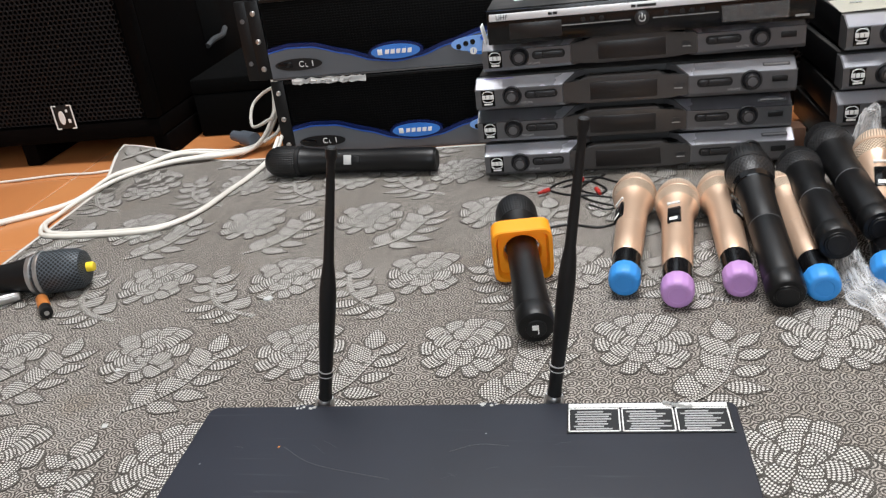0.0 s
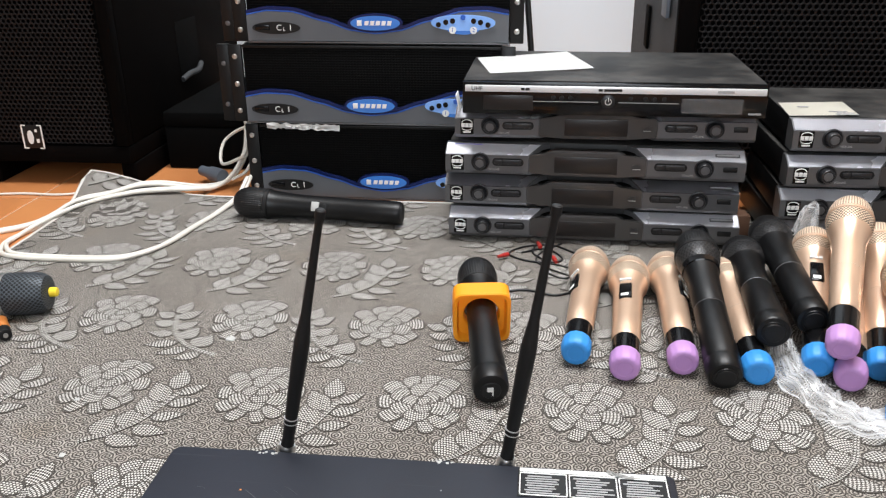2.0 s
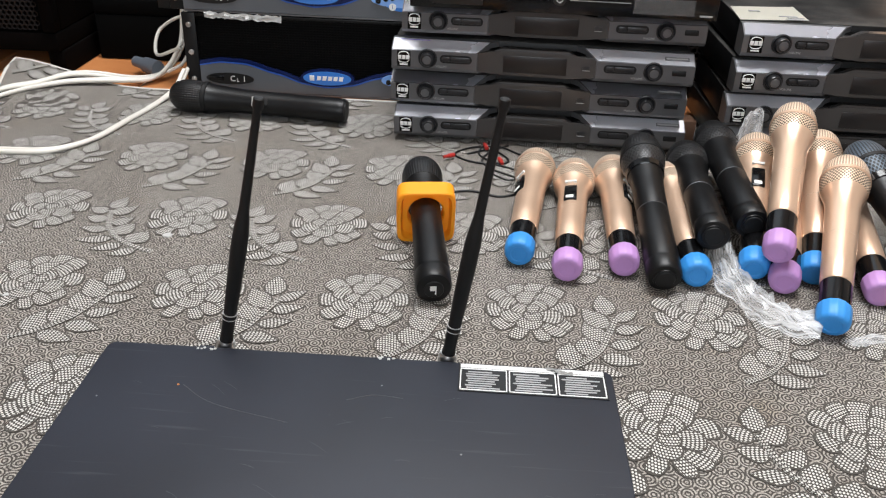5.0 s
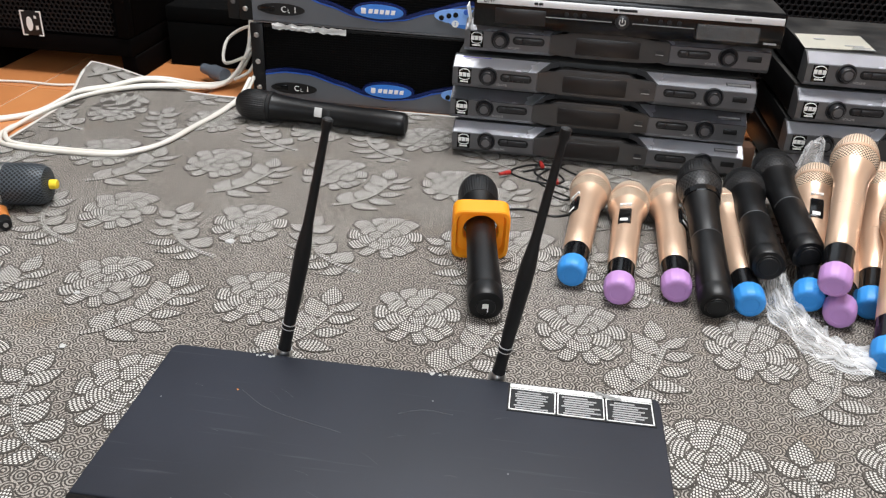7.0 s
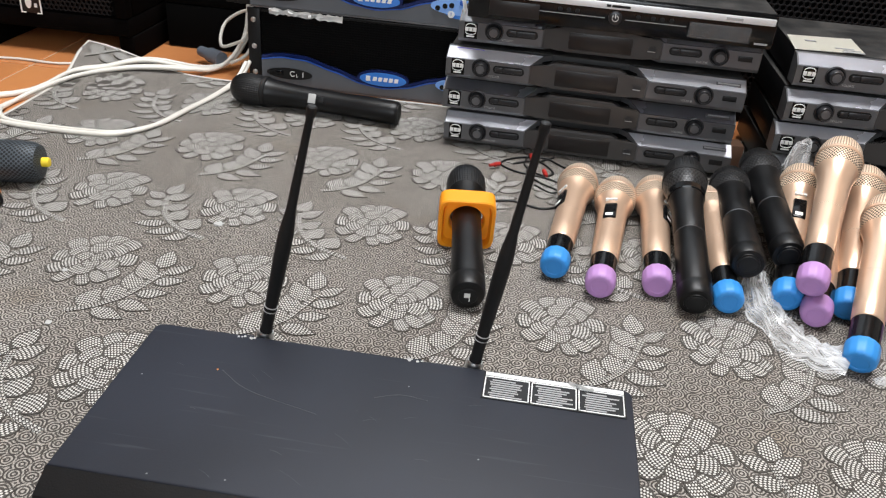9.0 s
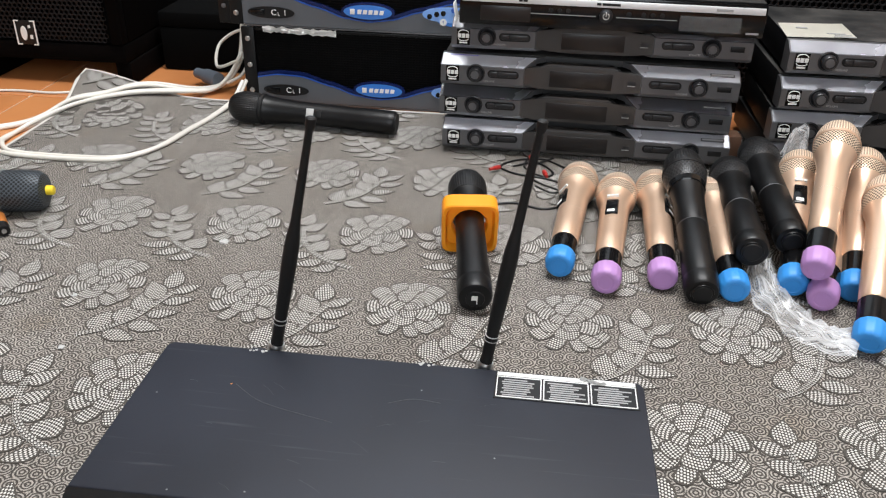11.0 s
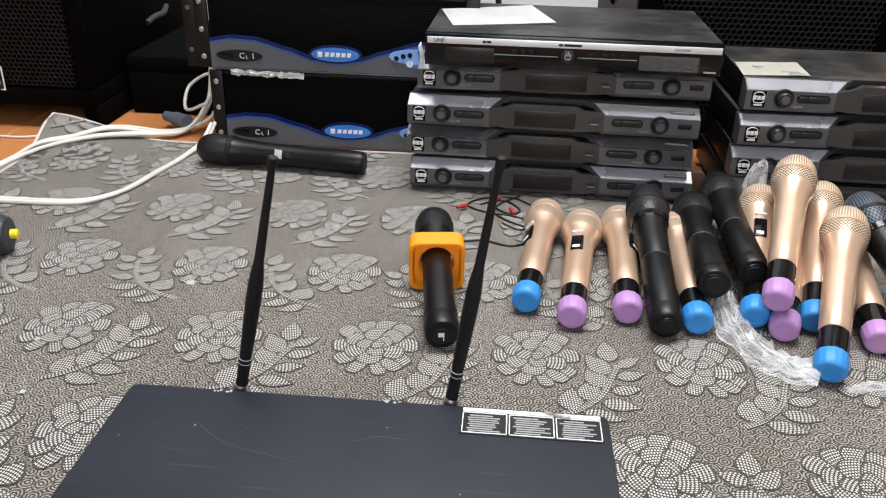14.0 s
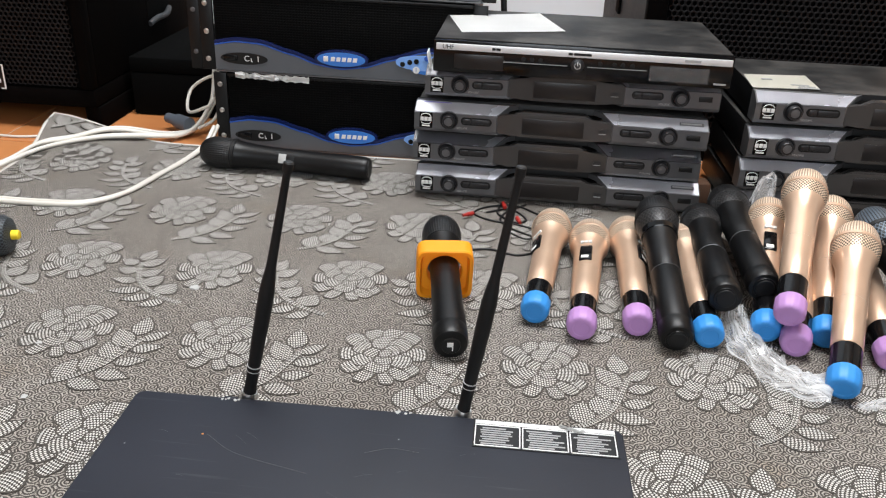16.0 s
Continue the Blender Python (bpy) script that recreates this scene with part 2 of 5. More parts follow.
NAVY = shader("glossy_navy_trim", (0.006, 0.014, 0.075), 0.25, spec=0.4)
BLUE_BADGE = shader("blue_badge", (0.045, 0.20, 0.64), 0.25, clear=0.4)
PALE_BLUE = shader("pale_blue_badge", (0.22, 0.42, 0.85), 0.35)
AMP_GRILLE = ribbed("black_ribbed_grille", (0.0030, 0.0030, 0.0031), 0.0042, 0.65)
WORN_PAPER = shader("worn_grey_label", (0.42, 0.42, 0.41), 0.6)
WHITE_INK = shader("white_print", (0.78, 0.78, 0.76), 0.5)
GREY_INK = shader("grey_print", (0.36, 0.36, 0.36), 0.5)
PAPER = shader("white_paper", (0.86, 0.86, 0.85), 0.8, vary=0.03)
STICKER = shader("cream_sticker_paper", (0.72, 0.69, 0.60), 0.7, vary=0.05)
GOLD = shader("champagne_gold_paint", (0.70, 0.485, 0.345), 0.34, metal=0.6, vary=0.06, bump=0.02, clear=0.3)
GOLD_MESH = ribs("gold_wire_dome", (0.86, 0.68, 0.53), (0.36, 0.25, 0.17), 0.35, 0.35, 52)
GOLD_BAND = wire_mesh("gold_wire_band", (0.84, 0.66, 0.50), (0.10, 0.062, 0.038), 0.35, 0.35, 21, 2)
BLACK_MESH = ribs("black_wire_dome", (0.011, 0.011, 0.012), (0.0012, 0.0012, 0.0012), 0.2, 0.4, 46)
BLACK_BAND = wire_mesh("black_wire_band", (0.030, 0.030, 0.032), (0.0008, 0.0008, 0.0008), 0.2, 0.4, 17, 1.5)
SLATE_DOME = ribs("slate_wire_dome", (0.085, 0.11, 0.14), (0.012, 0.016, 0.02), 0.3, 0.45, 46)
SLATE_BAND = wire_mesh("slate_wire_band", (0.085, 0.11, 0.14), (0.004, 0.005, 0.006), 0.3, 0.45, 17, 1.5)
GREY_MESH = wire_mesh("slate_wire_mesh", (0.075, 0.09, 0.105), (0.008, 0.009, 0.011), 0.3, 0.5, 15, 7)
BLUE_CAP = shader("blue_silicone", (0.032, 0.25, 0.64), 0.5, vary=0.08, bump=0.05)
PURPLE_CAP = shader("lilac_silicone", (0.44, 0.235, 0.51), 0.5, vary=0.08, bump=0.05)
ORANGE = translucent_plastic("orange_plastic", (1.0, 0.42, 0.02))
YELLOW = shader("yellow_plastic", (0.85, 0.62, 0.03), 0.45)
RED = shader("red_plastic", (0.38, 0.02, 0.015), 0.35)
COPPER = shader("copper_battery_sleeve", (0.75, 0.26, 0.06), 0.3, metal=0.5)
WHITE_CABLE = shader("off_white_cable", (0.66, 0.63, 0.57), 0.5, vary=0.1)
GREY_PLUG = shader("grey_plug_plastic", (0.10, 0.115, 0.14), 0.45)
FILM = clear_film()
SLEEVE = clear_film(0.03, 0.05, 0.08)
TILE = tile_glaze()
GROUT = shader("pale_grout", (0.50, 0.40, 0.30), 0.9, bump=0.4)
# for the walls out of view: kept dark to limit bounce and reflections
UNSEEN_WALL = shader("unseen_wall_dark_grey", (0.30, 0.29, 0.27), 0.8, vary=0.05, grain=8, bump=0.1)
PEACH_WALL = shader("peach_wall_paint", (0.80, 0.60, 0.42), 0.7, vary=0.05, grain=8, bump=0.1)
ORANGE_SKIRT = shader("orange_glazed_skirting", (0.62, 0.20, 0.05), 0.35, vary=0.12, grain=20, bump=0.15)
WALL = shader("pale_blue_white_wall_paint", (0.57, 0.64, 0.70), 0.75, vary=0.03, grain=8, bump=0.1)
CEILING = shader("white_ceiling_paint", (0.62, 0.62, 0.61), 0.85, vary=0.03, grain=8)
RIBBON = shader("yellow_satin_ribbon", (0.80, 0.52, 0.12), 0.4)
BROWN = shader("brown_card", (0.13, 0.062, 0.034), 0.7)


# ---- mesh helpers ----
def link_mesh(name, bm, material, smooth=True):
    me = bpy.data.meshes.new(name)
    bmesh.ops.recalc_face_normals(bm, faces=bm.faces)
    bm.to_mesh(me)
    bm.free()
    me.materials.append(material)
    if smooth:
        me.shade_smooth()
        me.set_sharp_from_angle(angle=radians(35))
    return new(name, me)


def part(name, bm, material, parent=None, label="", smooth=True):
    ob = link_mesh(name, bm, material, smooth)
    ob.parent = parent
    return tagged(ob, label)


def thing(name, m, label, category, group=""):
    ob = new(name)
    ob.empty_display_size = 0.02
    ob.matrix_basis = m
    return tagged(ob, label, category, group)


def box(x0, x1, y0, y1, z0, z1, bevel=0.0, bm=None, seg=2):
    bm = bm or bmesh.new()
    made = bmesh.ops.create_cube(bm, size=1)["verts"]
    for v in made:
        v.co = Vector((x0 + (v.co.x + 0.5) * (x1 - x0), y0 + (v.co.y + 0.5) * (y1 - y0), z0 + (v.co.z + 0.5) * (z1 - z0)))
    if bevel:
        edges = list({e for v in made for e in v.link_edges})
        bmesh.ops.bevel(bm, geom=edges, offset=bevel, segments=seg, affect="EDGES", profile=0.5)
    return bm


def turned(profile, steps=28, axis="y", bm=None, centre=(0, 0, 0), lobes=0, depth=0.0):
    """A shape turned from (radius, along) pairs, with u round and v along it. lobes: scallops round the rim."""
    bm = bm or bmesh.new()
    uv = bm.loops.layers.uv.verify()
    rings, run, total = [], [0.0], 0.0
    for (r0, a0), (r1, a1) in zip(profile, profile[1:]):
        total += math.hypot(r1 - r0, a1 - a0)
        run.append(total)
    for r, a in profile:
        ring = []
        for i in range(steps):
            t = 2 * math.pi * i / steps
            q = r * (1 - depth * (0.5 + 0.5 * math.cos(lobes * t))) if lobes and r > 0.0125 else r
            p = {"y": (q * math.cos(t), a, q * math.sin(t)), "z": (q * math.cos(t), q * math.sin(t), a), "x": (a, q * math.cos(t), q * math.sin(t))}[axis]
            ring.append(bm.verts.new(Vector(p) + Vector(centre)))
        rings.append(ring)
    for j in range(len(rings) - 1):
        for i in range(steps):
            k = (i + 1) % steps
            f = bm.faces.new((rings[j][i], rings[j][k], rings[j + 1][k], rings[j + 1][i]))
            for loop, (a, b) in zip(f.loops, ((i, j), (i + 1, j), (i + 1, j + 1), (i, j + 1))):
                loop[uv].uv = (a / steps, run[b] / max(total, 1e-6))
    for ring, (r, a) in ((rings[0], profile[0]), (rings[-1], profile[-1])):
        if r > 1e-5:
            bm.faces.new(ring)
    return bm


def prism(outline, y0, y1, bm=None):
    """An outline in x and z, carried from y0 to y1."""
    bm = bm or bmesh.new()
    a = [bm.verts.new((x, y0, z)) for x, z in outline]
    b = [bm.verts.new((x, y1, z)) for x, z in outline]
    bm.faces.new(a)
    bm.faces.new(b[::-1])
    for i in range(len(a)):
        k = (i + 1) % len(a)
        bm.faces.new((a[i], a[k], b[k], b[i]))
    return bm


def ellipse(cx, cz, rx, rz, n=32, power=1.0):
    out = []
    for i in range(n):
        c, s = math.cos(2 * math.pi * i / n), math.sin(2 * math.pi * i / n)
        out.append((cx + rx * math.copysign(abs(c) ** power, c), cz + rz * math.copysign(abs(s) ** power, s)))
    return out


def smooth_line(points, per=8):
    """Points on a Catmull-Rom line through the points."""
    pts = [Vector(p) for p in points]
    pts = [2 * pts[0] - pts[1]] + pts + [2 * pts[-1] - pts[-2]]
    out = []
    for a, b, c, d in zip(pts, pts[1:], pts[2:], pts[3:]):
        for i in range(per):
            t = i / per
            out.append(0.5 * (2 * b + (c - a) * t + (2 * a - 5 * b + 4 * c - d) * t * t + (3 * b - a - 3 * c + d) * t**3))
    return out + [pts[-2]]


def tube(points, radius, sides=10, bm=None):
    bm = bm or bmesh.new()
    rings, up = [], Vector((0.03, 0.02, 1)).normalized()
    for i, p in enumerate(points):
        ahead = (points[min(i + 1, len(points) - 1)] - points[max(i - 1, 0)]).normalized()
        side = ahead.cross(up).normalized()
        top = side.cross(ahead)
        rings.append([bm.verts.new(p + radius * (math.cos(2 * math.pi * k / sides) * side + math.sin(2 * math.pi * k / sides) * top)) for k in range(sides)])
    for a, b in zip(rings, rings[1:]):
        for k in range(sides):
            q = (k + 1) % sides
            bm.faces.new((a[k], a[q], b[q], b[k]))
    bm.faces.new(rings[0][::-1])
    bm.faces.new(rings[-1])
    return bm


def lettering(name, words, size, m, material, parent, depth=0.0004):
    """Words in the built-in font, as a mesh."""
    curve = bpy.data.curves.new(name, "FONT")
    curve.body, curve.size, curve.extrude, curve.align_x, curve.align_y = words, size, depth, "CENTER", "CENTER"
    tmp = new("lettering_source", curve)
    me = bpy.data.meshes.new_from_object(tmp.evaluated_get(bpy.context.evaluated_depsgraph_get()))
    bpy.data.objects.remove(tmp)
    me.materials.clear()
    me.materials.append(material)
    ob = new(name, me)
    ob.parent = parent
    ob.matrix_basis = m
    return ob


def aim(end, head, turn=0.0):
    """The pose that lays local +y from end towards head, with z kept upwards."""
    e, h = Vector(end), Vector(head)
    y = (h - e).normalized()
    x = y.cross(Vector((0, 0, 1))).normalized()
    z = x.cross(y)
    m = Matrix((x, y, z)).transposed().to_4x4()
    return Matrix.Translation(e) @ m @ pose(0, 0, 0, 0, turn, 0)


# ---- room ----
def slab(name, x0, x1, y0, y1, z0, z1, material):
    return tagged(link_mesh(name, box(x0, x1, y0, y1, z0, z1), material, False), kind="structure")


FLOOR_Z = -0.006
X0, X1, Y0, Y1, TOP = -2.2, 2.6, -2.4, 2.20, 2.75
floor = slab("floor", X0, X1, Y0, Y1, -0.12, FLOOR_Z - 0.002, GROUT)
tagged(floor, "orange terracotta tiled floor with pale joints", "floor")
tagged(slab("wall_north", X0, X1, Y1, Y1 + 0.15, -0.12, TOP, WALL), "pale blue-white painted plaster wall", "wall")
tagged(slab("wall_pier", 1.10, X1 - 0.002, Y1 - 0.012, Y1 + 0.001, FLOOR_Z, TOP - 0.002, PEACH_WALL), "warm peach painted wall panel", "wall")
tagged(link_mesh("baseboard", box(1.10, X1 - 0.002, Y1 - 0.024, Y1 - 0.0125, FLOOR_Z, 0.042, 0.002), ORANGE_SKIRT, False), "orange glazed skirting along the peach wall", "baseboard", kind="structure")
# unseen walls close the room; their dark grey holds back bounced light
tagged(slab("wall_west", X0 - 0.15, X0, Y0, Y1, -0.12, TOP, UNSEEN_WALL), "unseen wall, darkened to cut reflected light", "wall")
tagged(slab("wall_east", X1, X1 + 0.15, Y0, Y1, -0.12, TOP, UNSEEN_WALL), "unseen wall, darkened to cut reflected light", "wall")
bm = box(X0, -0.75, Y0 - 0.15, Y0, -0.12, TOP)
box(1.35, X1, Y0 - 0.15, Y0, -0.12, TOP, bm=bm)
box(-0.75, 1.35, Y0 - 0.15, Y0, -0.12, 0.75, bm=bm)
box(-0.75, 1.35, Y0 - 0.15, Y0, 2.35, TOP, bm=bm)
tagged(link_mesh("wall_south", bm, UNSEEN_WALL, False), "unseen darkened wall with an added opening for light", "wall", kind="structure")
tagged(slab("ceiling", X0 - 0.15, X1 + 0.15, Y0 - 0.15, Y1 + 0.15, TOP, TOP + 0.12, CEILING), "white painted ceiling", "ceiling")


# ---- carpet ----
CX0, CX1, CY0, CY1 = -0.535, 1.25, -0.25, 1.228


def ease(t):
    t = max(0.0, min(1.0, t))
    return t * t * (3 - 2 * t)


def carpet_z(x, y):
    """The height of the carpet: flat, but for its curled far corner and slight waves."""
    curl = 0.040 * ease((-0.35 - x) / 0.20) * ease((y - 1.11) / 0.13)
    return curl + 0.0006 * math.sin(9 * x + 4 * y)


def carpet_edge(x, y):
    """Draws the edges out to their uneven lines."""
    far = 0.012 * ease((-0.3 - x) / 0.12) * ease((y - 0.9) / 0.3)
    return x - 0.006 * ease((y - 1.12) / 0.1) * ease((-0.3 - x) / 0.2), y + far


bm = bmesh.new()
nx, ny = 72, 60
top = [[None] * (ny + 1) for _ in range(nx + 1)]
low = [[None] * (ny + 1) for _ in range(nx + 1)]
for i in range(nx + 1):
    for j in range(ny + 1):
        x, y = carpet_edge(CX0 + (CX1 - CX0) * i / nx, CY0 + (CY1 - CY0) * j / ny)
        top[i][j] = bm.verts.new((x, y, carpet_z(x, y)))
        low[i][j] = bm.verts.new((x, y, carpet_z(x, y) - 0.0058))
for i in range(nx):
    for j in range(ny):
        bm.faces.new((top[i][j], top[i + 1][j], top[i + 1][j + 1], top[i][j + 1]))
        bm.faces.new((low[i][j], low[i][j + 1], low[i + 1][j + 1], low[i + 1][j]))
rim = [(i, 0) for i in range(nx)] + [(nx, j) for j in range(ny)] + [(i, ny) for i in range(nx, 0, -1)] + [(0, j) for j in range(ny, 0, -1)]
for (a, b), (c, d) in zip(rim, rim[1:] + rim[:1]):
    bm.faces.new((top[a][b], low[a][b], low[c][d], top[c][d]))
rug = link_mesh("carpet", bm, GROUND)
tagged(rug, "dark grey carpet woven with pale roses and leaf sprays", "carpet")
line = [Vector((*carpet_edge(CX0, CY0 + (CY1 - CY0) * j / 40), 0)) for j in range(41)]
line += [Vector((*carpet_edge(CX0 + (CX1 - CX0) * i / 60, CY1), 0)) for i in range(1, 61)]
for p in line:
    p.z = carpet_z(p.x, p.y) - 0.002
part("binding", tube(line, 0.0034, 8), STEM, rug, "pale stitched edge binding")


def petal(bm, uv, shape, origin, along, height):
    """One raised patch of stitches. shape: outline in (across, along); along: unit direction; u across, v along."""
    side = Vector((along.y, -along.x))
    lo, hi = [], []
    for a, b in shape:
        p = origin + side * a + along * b
        hi.append(bm.verts.new((p.x, p.y, height)))
        lo.append(bm.verts.new((p.x, p.y, -0.001)))
    faces = [bm.faces.new(hi)]
    for i in range(len(hi)):
        k = (i + 1) % len(hi)
        faces.append(bm.faces.new((hi[i], lo[i], lo[k], hi[k])))
    where = {v: s for v, s in zip(hi, shape)} | {v: s for v, s in zip(lo, shape)}
    for f in faces:
        for loop in f.loops:
            loop[uv].uv = where[loop.vert]


def leaf(width, length, n=7, bend=0.0):
    """A leaf or petal: full below the middle, drawn out to a soft tip."""
    right = [(width / 2 * math.sin(math.pi * (i / n) ** 0.72) + bend * (i / n) ** 2, length * i / n) for i in range(n + 1)]
    left = [(-width / 2 * math.sin(math.pi * (i / n) ** 0.72) + bend * (i / n) ** 2, length * i / n) for i in range(n - 1, 0, -1)]
    return right + left


def round_petal(width, length, bend, n=14):
    """A broad petal with a blunt, slightly notched tip."""
    out = []
    for i in range(n):
        t = 2 * math.pi * i / n
        r = 1 - 0.10 * math.exp(-((t - math.pi / 2) / 0.35) ** 2)
        b = 0.5 + 0.5 * math.sin(t) * r
        out.append((width / 2 * math.copysign(abs(math.cos(t)) ** 0.85, math.cos(t)) * (0.72 + 0.36 * b) + bend * b, length * b))
    return out


def outlined(bm, uv, shape, origin, along, height):
    """A petal over a slightly larger dark outline."""
    mx, my = (sum(p[k] for p in shape) / len(shape) for k in (0, 1))
    wide = []
    for a, b in shape:
        d = math.hypot(a - mx, b - my) or 1
        wide.append((a + 0.0018 * (a - mx) / d, b + 0.0018 * (b - my) / d))
    before = len(bm.faces)
    petal(bm, uv, wide, origin, along, height)
    bm.faces.ensure_lookup_table()
    for f in bm.faces[before:]:
        f.material_index = 1
    petal(bm, uv, shape, origin, along, height + 0.00002)


# petals of a rose from back to front: place across and along, length, width, direction
ROSE = [(-0.62, 0.30, 0.030, 0.024, 150), (-0.28, 0.45, 0.030, 0.024, 118), (0.12, 0.48, 0.032, 0.024, 88), (0.48, 0.40, 0.032, 0.024, 48),
        (0.66, 0.08, 0.026, 0.026, 8), (-0.70, -0.02, 0.026, 0.024, 186), (-0.55, -0.30, 0.030, 0.020, 222), (0.56, -0.24, 0.030, 0.021, -38),
        (-0.20, -0.48, 0.030, 0.016, 250), (0.14, -0.50, 0.030, 0.016, 278), (0.40, -0.42, 0.027, 0.016, 305),
        (-0.40, 0.12, 0.026, 0.025, 160), (-0.06, 0.24, 0.028, 0.027, 100), (0.30, 0.20, 0.028, 0.025, 45),
        (0.34, -0.12, 0.027, 0.023, -15), (-0.34, -0.14, 0.027, 0.022, 205), (0.02, -0.26, 0.028, 0.024, 262),
        (-0.16, 0.02, 0.020, 0.019, 150), (0.14, 0.06, 0.021, 0.019, 40), (0.02, -0.10, 0.020, 0.018, 268), (0.0, 0.0, 0.014, 0.013, 90)]


def rose(bm, uv, cx, cy, seed):
    """A full rose: petals crowd round a heart, each over the ones behind it."""
    rnd = random.Random(seed)
    for k, (a, b, run, wide, way) in enumerate(ROSE):
        t = radians(way + rnd.uniform(-9, 9))
        d = Vector((math.cos(t), math.sin(t)))
        run, wide = run * rnd.uniform(0.94, 1.08), wide * rnd.uniform(0.98, 1.1)
        mid = Vector((cx + 0.046 * a, cy + 0.076 * b))
        outlined(bm, uv, round_petal(wide, run, rnd.uniform(-0.004, 0.004)), mid - d * run * 0.4, d, 0.0004 + 0.00003 * k)


def spray(bm, uv, cx, cy, points, leaves, seed):
    """A bowed, double-rowed stem with leaves down both sides. leaves: foot, tip and width."""
    rnd = random.Random(seed)
    for k, (x0, y0, x1, y1, wide) in enumerate(leaves):
        d = Vector((x1 - x0, y1 - y0))
        outlined(bm, uv, leaf(wide * 1.32, d.length * 1.02, 7, rnd.uniform(-0.003, 0.003)), Vector((cx + x0, cy + y0)), d.normalized(), 0.0004 + 0.00003 * k)
    line = [Vector((p.x + cx, p.y + cy)) for p in smooth_line([(x, y, 0) for x, y in points], 6)]
    for a, b in zip(line, line[1:]):
        d = (b - a).normalized()
        w, run = 0.0033, (b - a).length + 0.0008
        petal(bm, uv, [(w, 0), (-w, 0), (-w, run), (w, run)], a, d, 0.0009)


SPRAY_A = [(0.065, -0.047), (0.038, -0.036), (0.015, -0.02), (-0.003, 0.003), (-0.012, 0.025), (-0.017, 0.045)]
LEAVES_A = [(-0.021, 0.041, -0.046, 0.052, 0.013), (-0.014, 0.021, -0.04, 0.026, 0.014), (-0.004, -0.003, -0.035, -0.002, 0.012), (0.01, -0.022, -0.026, -0.033, 0.012), (0.027, -0.035, -0.002, -0.051, 0.012), (0.046, -0.044, 0.023, -0.062, 0.012), (-0.02, 0.051, -0.01, 0.083, 0.016), (-0.013, 0.037, 0.009, 0.06, 0.015), (-0.003, 0.01, 0.013, 0.032, 0.015), (0.011, -0.013, 0.021, 0.016, 0.018), (0.034, -0.03, 0.043, -0.002, 0.022)]
SPRAY_B = [(-0.052, -0.055), (-0.034, -0.045), (-0.02, -0.032), (-0.007, -0.015), (0.003, 0.011), (0.012, 0.037)]
LEAVES_B = [(-0.042, -0.045, -0.036, -0.009, 0.019), (-0.023, -0.028, -0.018, 0.009, 0.017), (-0.006, -0.004, -0.018, 0.03, 0.018), (0.002, 0.02, -0.021, 0.054, 0.018), (0.004, 0.044, 0.004, 0.082, 0.017), (0.012, 0.034, 0.038, 0.055, 0.011), (0.01, 0.014, 0.038, 0.028, 0.012), (0.002, -0.01, 0.033, -0.003, 0.012), (-0.009, -0.029, 0.027, -0.034, 0.014), (-0.028, -0.046, 0.008, -0.056, 0.014)]
STEP_X, STEP_Y = 0.1722, 0.338
bm = bmesh.new()
uv = bm.loops.layers.uv.verify()


def inside(x, y):
    return CX0 - 0.08 < x < CX1 + 0.08 and CY0 - 0.08 < y < CY1 + 0.08


for i in range(-4, 8):
    for j in range(-4, 3):
        for kind, x, y in (("r", -0.092, 0.771), ("a", 0.003, 0.726), ("r", -0.026, 0.606), ("b", 0.047, 0.561)):
            x, y = x + STEP_X * i, y + STEP_Y * j
            if not inside(x, y):
                continue
            if kind == "r":
                rose(bm, uv, x, y, 3 if y % STEP_Y > 0.05 else 11)
            else:
                spray(bm, uv, x, y, *((SPRAY_A, LEAVES_A, 5) if kind == "a" else (SPRAY_B, LEAVES_B, 8)))
bend = [f for f in bm.faces if len(f.verts) > 4 and any(v.co.x < -0.33 and v.co.y > 1.05 for v in f.verts)]
bmesh.ops.poke(bm, faces=bend)
cut = [f for f in bm.faces if any(not (CX0 + 0.004 < v.co.x < CX1 and CY0 + 0.004 < v.co.y < CY1 - 0.004) for v in f.verts)]
bmesh.ops.delete(bm, geom=cut, context="FACES")
for v in bm.verts:
    h = v.co.z
    v.co.x, v.co.y = carpet_edge(v.co.x, v.co.y)
    rise = carpet_z(v.co.x, v.co.y)
    v.co.z = rise + h + 0.0003 + 0.0012 * ease((rise - 0.001) / 0.004)
pattern = part("woven_pattern", bm, THREAD, rug, "pale stitched roses and leaf sprays", False)
pattern.data.materials.append(OUTLINE)
tagged(pattern, kind="stuff")


